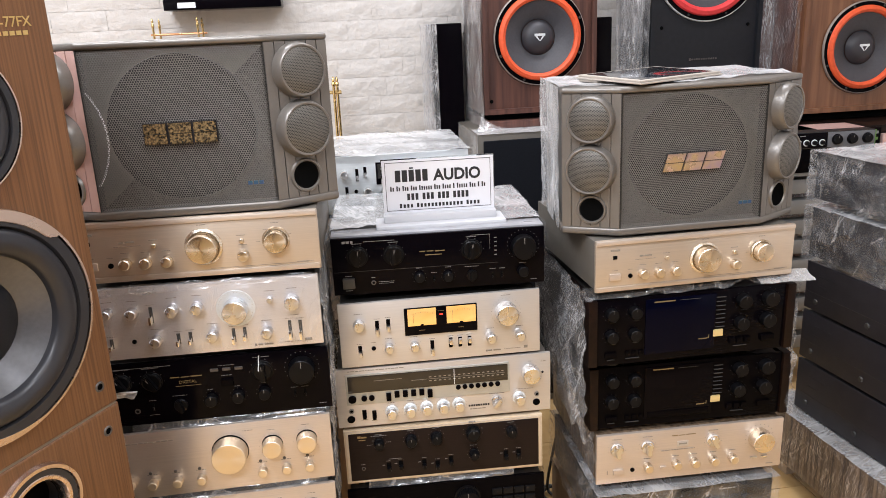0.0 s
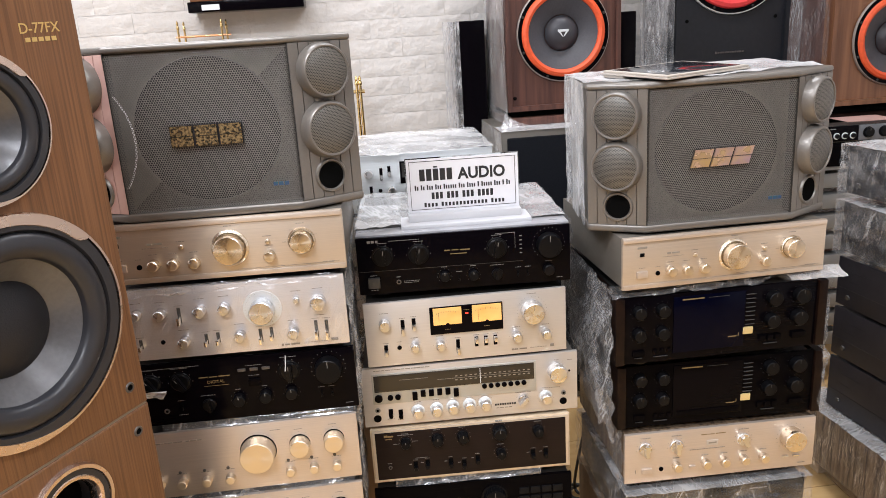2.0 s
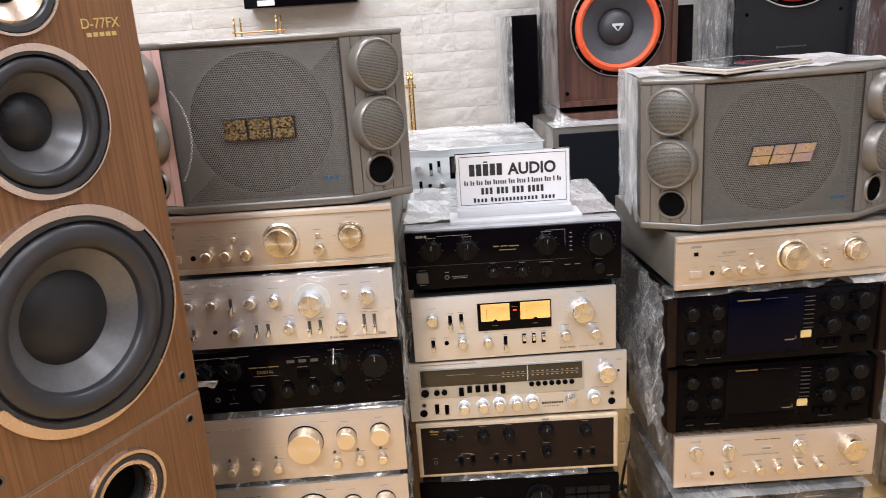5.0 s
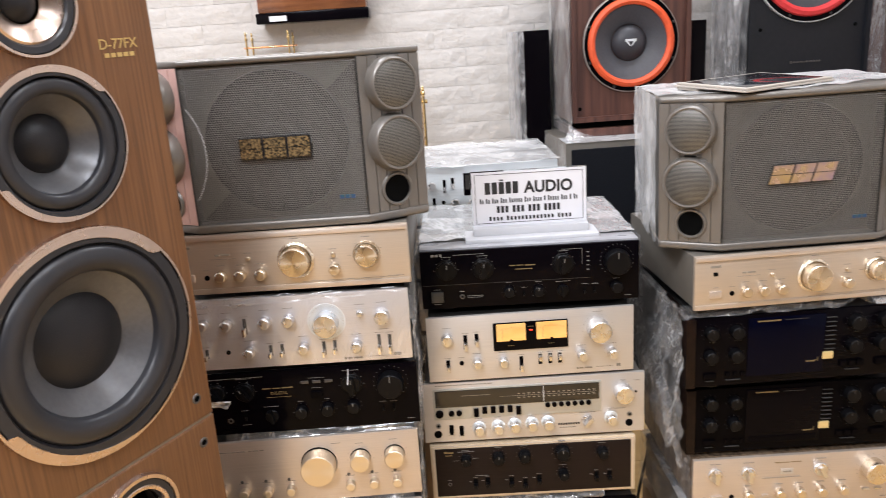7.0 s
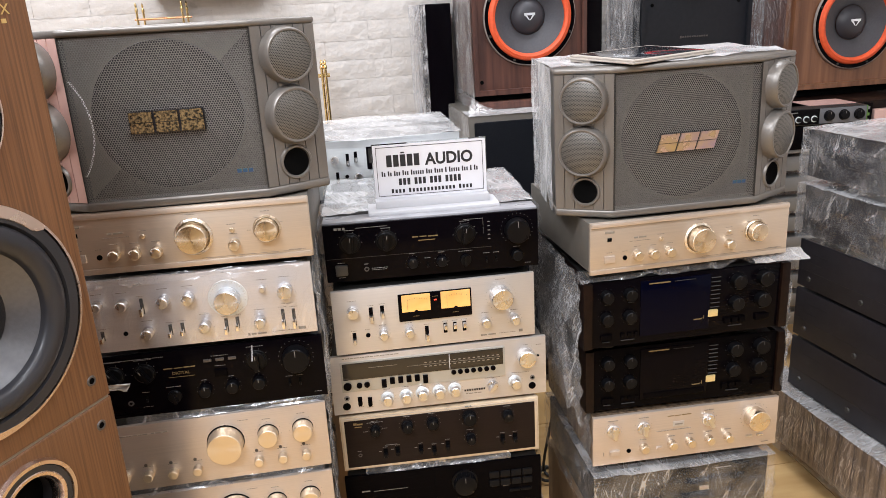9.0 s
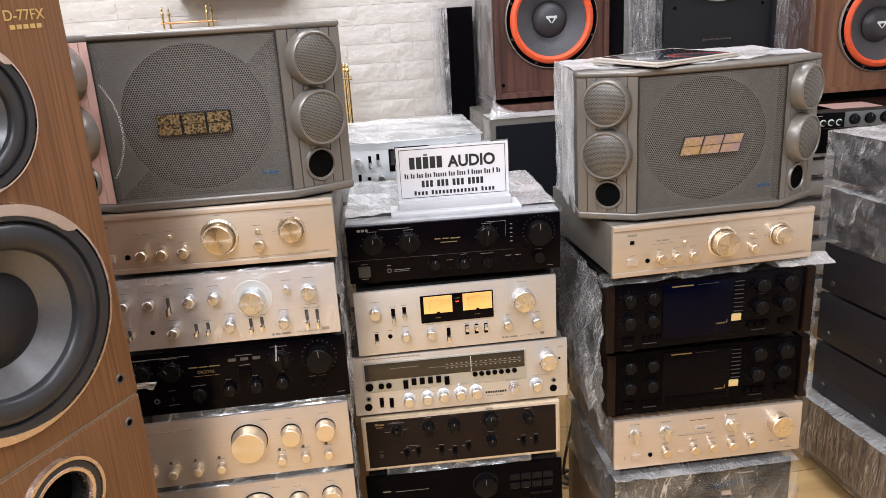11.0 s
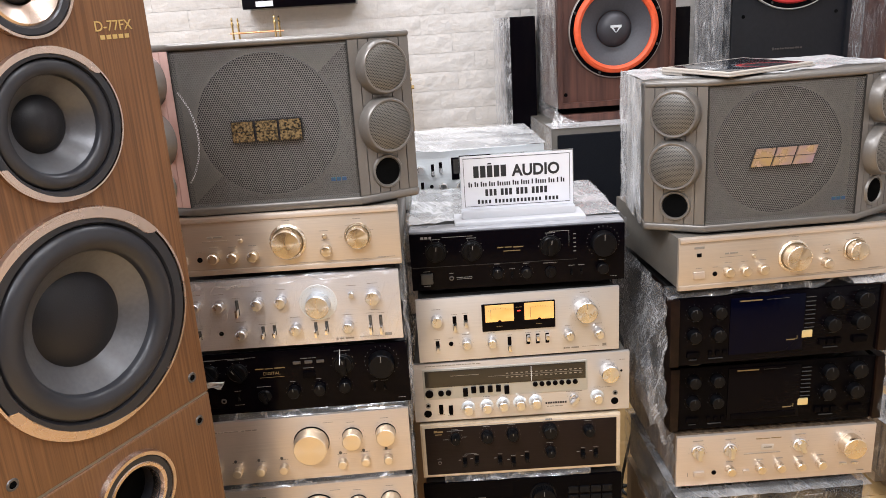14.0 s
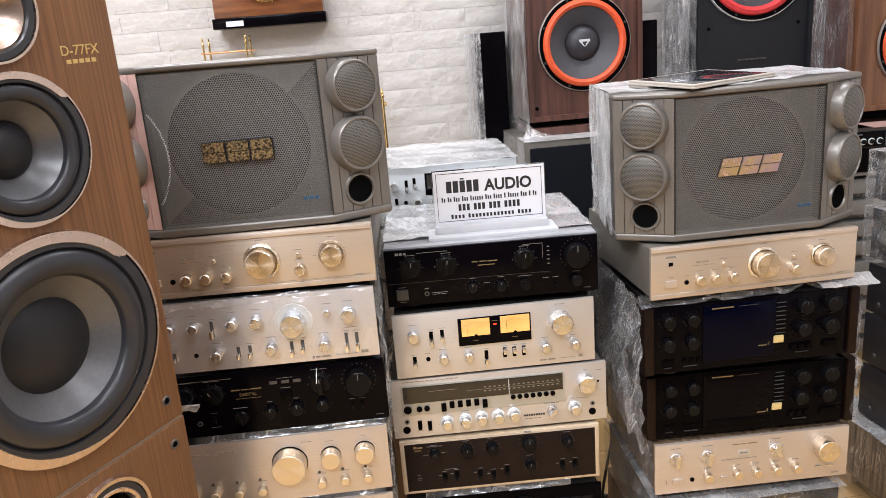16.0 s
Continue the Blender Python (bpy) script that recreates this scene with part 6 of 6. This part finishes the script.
sub = cabinet_speaker("black-fronted speaker in a film-wrapped grey cabinet", 0.705, 2.50, BACK - 0.278, 0.49, 0.50, GREY_METAL, seed=112)
film(sub, (-0.245, -0.01, BACK - 0.277), (0.245, -0.01, BACK - 0.277), (-0.245, 0.14, BACK - 0.2765), (0.245, 0.14, BACK - 0.2765), FILM_TOP, 0.0030, 20, 8, 113)
tower = cabinet_speaker("slim black tower speaker wrapped in film", 0.428, 2.90, BACK + 0.092, 0.115, 0.16, BLACK_GLOSS, grille=False, seed=114)
film(tower, (-0.105, -0.02, 0.3), (-0.040, -0.008, 0.3), (-0.105, -0.02, BACK + 0.092), (-0.040, -0.008, BACK + 0.092), FILM_THICK, 0.008, 10, 34, 120)
cabinet_speaker("slim black tower speaker wrapped in film", 1.005, 2.86, BACK + 0.090, 0.115, 0.16, BLACK_GLOSS, grille=False, seed=115)
blk = big_speaker("black speaker with a red-ringed woofer", 1.392, 2.76, 0.0, BACK + 0.62, 0.440, 0.30, BLACK_VINYL, BACK + 0.262, 0.205, RED, hub=False)
for su in (-0.172, 0.172):
    part("grille_socket", lathe([(0, -0.001), (0.006, -0.0012), (0.0075, 0.004)], 16), DARK_HOLE, blk, m=pose(su, 0.003, BACK + 0.040))
bars(blk, [(-0.055 + 0.0095 * i, BACK - 0.080, 0.0058, 0.0055 if i else 0.009) for i in range(12)], DARK_RING, y=0.0032, name="maker_mark")
film(blk, (-0.226, 0.30, 0.5), (-0.224, -0.01, 0.5), (-0.226, 0.30, 1.9), (-0.224, -0.01, 1.9), FILM_THICK, 0.008, 14, 34, 116)
film(blk, (-0.315, 0.10, 0.5), (-0.230, 0.04, 0.5), (-0.315, 0.10, 1.9), (-0.230, 0.04, 1.9), FILM_THICK, 0.008, 20, 34, 117)
brown = cabinet_speaker("dark red-brown speaker wrapped in film", 1.78, 2.80, BACK + 0.5, 0.30, 0.25, WALNUT_ROSE, grille=False, seed=118)
film(brown, (-0.155, -0.012, 0.4), (0.155, -0.012, 0.4), (-0.155, -0.012, 1.8), (0.155, -0.012, 1.8), FILM_THICK, 0.006, 24, 34, 119)
cvr = big_speaker("orange-brown walnut speaker with an orange-ringed woofer", 1.935, 2.60, BACK - 0.318, BACK + 0.36, 0.50, 0.32, WALNUT_ORANGE, BACK - 0.060, 0.165, ORANGE, plinth=0.028, foot=False, side=WALNUT_ROSE)
film(cvr, (-0.254, 0.32, 0.0), (-0.254, 0.005, 0.0), (-0.254, 0.32, 0.67), (-0.254, 0.005, 0.67), FILM_STREAK, 0.008, 16, 26, 121)


# ---- background: rack beside the wooden speaker ----
def shelf_rack():
    ob = thing("equipment_rack", "grey slatted rack beside the black stack", "rack", pose(1.86, 2.42, 0))
    part("top_board", box(-0.42, 0.35, 0.0, 0.52, BACK - 0.352, BACK - 0.322, 0.003), DARK_WOOD, ob)
    part("shelf", box(-0.38, 0.35, -0.05, 0.5, BACK - 0.475, BACK - 0.462, 0.002), GREY_SLAT, ob)
    for i in range(9):
        zc = BACK - 0.52 - 0.075 * i
        part("slat", box(-0.40, 0.35, -0.02, 0.03, zc - 0.026, zc + 0.026, 0.004), GREY_SLAT, ob)
    for px in (-0.37, 0.32):
        part("post", box(px - 0.015, px + 0.015, 0.04, 0.07, 0, BACK - 0.352, 0.002), GREY_SLAT, ob)
        part("post", box(px - 0.015, px + 0.015, 0.45, 0.48, 0, BACK - 0.352, 0.002), GREY_SLAT, ob)
    return ob


rack = shelf_rack()


MIXER_GREY = material("blue_grey_mixer_face", (0.16, 0.165, 0.18), 0.45, 0.2, grain=0.1)


def mixer():
    ob = thing("karaoke_mixer", "small black and grey mixer with white-ringed knobs", "mixer", pose(1.665, 2.355, BACK - 0.462, 0, 0, -4))
    part("lower_unit", box(-0.16, 0.16, 0.0, 0.2, 0, 0.080, 0.002), BLACK_SATIN, ob)
    part("upper_body", box(-0.16, 0.16, 0.0, 0.2, 0.0825, 0.140, 0.002), BLACK_METAL, ob)
    part("black_face", box(-0.158, -0.012, -0.003, 0.001, 0.086, 0.137, 0.001), BLACK_GLOSS, ob)
    part("grey_face", box(-0.010, 0.158, -0.003, 0.001, 0.086, 0.137, 0.001), MIXER_GREY, ob)
    for i in range(5):
        part("ringed_knob", lathe([(0.006, -0.0045), (0.0108, -0.0045), (0.0115, -0.003)], 24), COLD_SILVER, ob, m=pose(-0.142 + 0.028 * i, 0, 0.104))
        knob(ob, "plain", -0.142 + 0.028 * i, 0.104, 0.0085, 0.012, KNOB_BLACK)
    for i in range(3):
        k = knob(ob, "ribbed", 0.022 + 0.054 * i, 0.112, 0.0165, 0.016, KNOB_BLACK, mark=INK_WHITE)
    part("green_edge", box(0.1585, 0.161, -0.004, 0.03, 0.085, 0.139, 0.001), GREEN, ob, "green edge")
    part("paper", box(-0.02, 0.15, 0.05, 0.17, 0.1405, 0.1425), ROSE_LIGHT_AND_CARD, ob, "loose sheets", smooth=False)
    bars(ob, [(0.06, 0.062, 0.04, 0.003), (-0.10, 0.128, 0.02, 0.003)], INK_WHITE, y=-0.0036)
    return ob


mixer()
tr = thing("terminal_board", "dark board with green terminals beside the mixer", "board", pose(1.90, 2.40, BACK - 0.462))
part("board", box(-0.06, -0.01, 0, 0.03, 0, 0.135, 0.002), BLACK_SATIN, tr)
part("box", box(0.0, 0.06, 0.0, 0.05, 0.0, 0.11, 0.002), ROSE_LIGHT_AND_CARD, tr)
for i in range(3):
    part("terminal", box(-0.045, -0.022, -0.003, 0.001, 0.07 + 0.022 * i, 0.080 + 0.022 * i, 0.001), GREEN if i == 1 else GREY_SLAT, tr)


# ---- background: on the stone wall ----
def wall_clock():
    ob = thing("wall_clock", "varnished wooden clock case hanging on the stone wall", "clock", pose(-0.384, 2.94, AT_WALL + 0.188))
    part("case", box(-0.200, 0.200, 0.0, 0.138, 0.038, 0.50, 0.006), CLOCK_WOOD, ob)
    part("base_board", box(-0.208, 0.208, -0.012, 0.138, 0.0, 0.038, 0.004), BLACK_GLOSS, ob, "black base board")
    part("label_plate", box(-0.158, -0.095, -0.0145, -0.011, 0.007, 0.026), PAPER, ob, "small white label")
    part("bezel", lathe([(0.085, -0.006), (0.095, -0.012), (0.115, -0.010), (0.12, 0.0)], 48), BRASS, ob, m=pose(0.0, 0, 0.20))
    part("dial", lathe([(0, -0.003), (0.088, -0.003)], 44), PAPER, ob, m=pose(0.0, 0, 0.20))
    return ob


wall_clock()


def finial(x, y, z, r):
    return lathe([(0, -0.030), (r * 0.5, -0.026), (r * 0.9, -0.018), (r * 0.5, -0.012), (r * 1.1, -0.006), (r * 1.1, 0.0), (r, 0.002)], 14)


def brass_stand(label, x, y, deep, top, posts, metal, r):
    ob = thing("brass_stand", label, "stand", pose(x, y, 0), "brass stands by the wall")
    for px in posts:
        for py in (0.0, deep):
            p = part("post", tube([(px, py, 0.0), (px, py, top)], r, 10), BRASS, ob)
            part("finial", finial(0, 0, 0, r * 1.25), BRASS, p, m=pose(px, py, top, -90))
    for py in (0.0, deep):
        part("rail", tube([(min(posts) - 0.01, py, top - 0.028), (max(posts) + 0.015, py, top - 0.028)], r * 0.9, 10), metal, ob)
    for px in (min(posts), max(posts)):
        part("cross_rail", tube([(px, 0, top - 0.06), (px, deep, top - 0.06)], 0.004, 8), metal, ob)
    part("shelf", box(min(posts), max(posts), 0.0, deep, 0.30, 0.315, 0.002), metal, ob)
    return ob


brass_stand("slender copper-brown stand with turned finials by the wall", -0.56, 2.93, 0.11, AT_WALL + 0.135, (-0.078, 0.078), COPPER_BROWN, 0.004)
brass_stand("shorter brass stand with turned finials by the wall", -0.075, 2.90, 0.06, AT_WALL - 0.103, (-0.085, 0.064, 0.077), BRASS, 0.0055)


# ---- cables on the floor between the stacks ----
def cable(label, pts, r=0.004):
    fine = []
    for a, b, c, d in zip([pts[0]] + pts[:-2], pts[:-1], pts[1:], pts[2:] + [pts[-1]]):
        a, b, c, d = (Vector(q) for q in (a, b, c, d))
        for k in range(6):
            t = k / 6
            fine.append(0.5 * (2 * b + (c - a) * t + (2 * a - 5 * b + 4 * c - d) * t * t + (3 * b - a - 3 * c + d) * t ** 3))
    fine.append(Vector(pts[-1]))
    ob = part("power_cable", tube(fine, r), CABLE, None)
    return tagged(ob, label, "cable", "loose cables")


cable("black power cable hanging behind the stacks", [(0.60, 1.93, EYE - 0.98), (0.581, 1.90, 0.306), (0.555, 1.90, 0.198), (0.540, 1.90, 0.123), (0.531, 1.90, 0.07), (0.535, 1.92, 0.02), (0.545, 1.90, 0.006), (0.60, 1.85, 0.006)], 0.0045)
cable("black power cable coiled on the floor", [(0.50, 1.93, 0.006), (0.545, 1.95, 0.006), (0.575, 1.91, 0.010), (0.558, 1.865, 0.014), (0.520, 1.872, 0.014), (0.515, 1.91, 0.012), (0.556, 1.925, 0.018), (0.590, 1.88, 0.014), (0.565, 1.845, 0.008), (0.60, 1.835, 0.006), (0.66, 1.84, 0.006)], 0.0045)
cable("black power cable lying on the floor", [(0.98, 1.86, 0.006), (1.06, 1.84, 0.01), (1.12, 1.88, 0.012), (1.17, 1.98, 0.006), (1.3, 2.1, 0.006)])
cable("black power cable hanging beside the amplifiers", [(0.432, 1.70, EYE - 0.72), (0.455, 1.66, EYE - 0.76), (0.46, 1.68, EYE - 0.80), (0.445, 1.72, EYE - 0.83)])


# ---- stone tiles of the wall and floor tiles ----
def stone_mesh(w, h, seed):
    """A split-faced stone tile with an uneven front and worn edges."""
    nx, nz = 13, 4
    verts, faces = [], []
    for j in range(nz + 1):
        for i in range(nx + 1):
            u, v = i / nx, j / nz
            edge = min(i, nx - i, j, nz - j) == 0
            q = Vector((u * 5 + seed * 9.1, v * 2.2, seed * 1.7))
            bulge = 0.005 + 0.0025 * noise.noise(q) + 0.0034 * noise.noise(q * 3.1)
            verts.append((w * (u - 0.5), -(0.0036 + 0.45 * (bulge - 0.005) if edge else bulge), h * (v - 0.5) + (0.0 if j in (0, nz) else 0.004 * noise.noise(q * 2))))
    for j in range(nz):
        for i in range(nx):
            a = j * (nx + 1) + i
            faces.append((a, a + 1, a + nx + 2, a + nx + 1))
    b = len(verts)
    ring = [i for i in range(nx + 1)] + [(j + 1) * (nx + 1) - 1 for j in range(1, nz + 1)] + [nz * (nx + 1) + i for i in range(nx - 1, -1, -1)] + [j * (nx + 1) for j in range(nz - 1, 0, -1)]
    for k in ring:
        x, y, z = verts[k]
        verts.append((x, y, z))
        verts.append((x, 0.013, z))
    for k in range(len(ring)):
        q = (k + 1) % len(ring)
        faces.append((b + 2 * q, b + 2 * k, b + 2 * k + 1, b + 2 * q + 1))
    me = bpy.data.meshes.new("stone_tile")
    me.from_pydata(verts, [], faces)
    me.materials.append(STONE_WHITE)
    me.polygons.foreach_set("use_smooth", [True] * len(me.polygons))
    return me


COURSE = 0.0735
rnd = random.Random(4)
LENGTHS = (0.20, 0.26, 0.33, 0.40)
STONES = [(ln, [stone_mesh(ln - 0.0008, COURSE - 0.0010, k + 10 * i) for k in range(5)]) for i, ln in enumerate(LENGTHS)]
for row in range(16):
    zc = AT_WALL - 0.6785 + COURSE * (row + 0.5)
    xx = -1.25 + rnd.uniform(-0.2, 0.0)
    while xx < 1.2:
        ln, meshes = STONES[rnd.randrange(4)]
        link("stone_tile", meshes[rnd.randrange(5)], wall_north, "", pose(xx + ln / 2, WALL_Y, zc))
        xx += ln

TILE = 0.40


def tile_mesh():
    bm = box(-TILE / 2 + 0.0015, TILE / 2 - 0.0015, -TILE / 2 + 0.0015, TILE / 2 - 0.0015, -0.01, 0.0)
    me = bpy.data.meshes.new("floor_tile")
    bm.to_mesh(me)
    bm.free()
    me.materials.append(FLOOR_TILE)
    return me


TILE_ME = tile_mesh()
for i in range(13):
    for j in range(14):
        link("floor_tile", TILE_ME, floor, "", pose(X0 + TILE * (i + 0.5), Y0 + TILE * (j + 0.5), 0.0, 0, 0, 90 * ((i + j) % 2)))
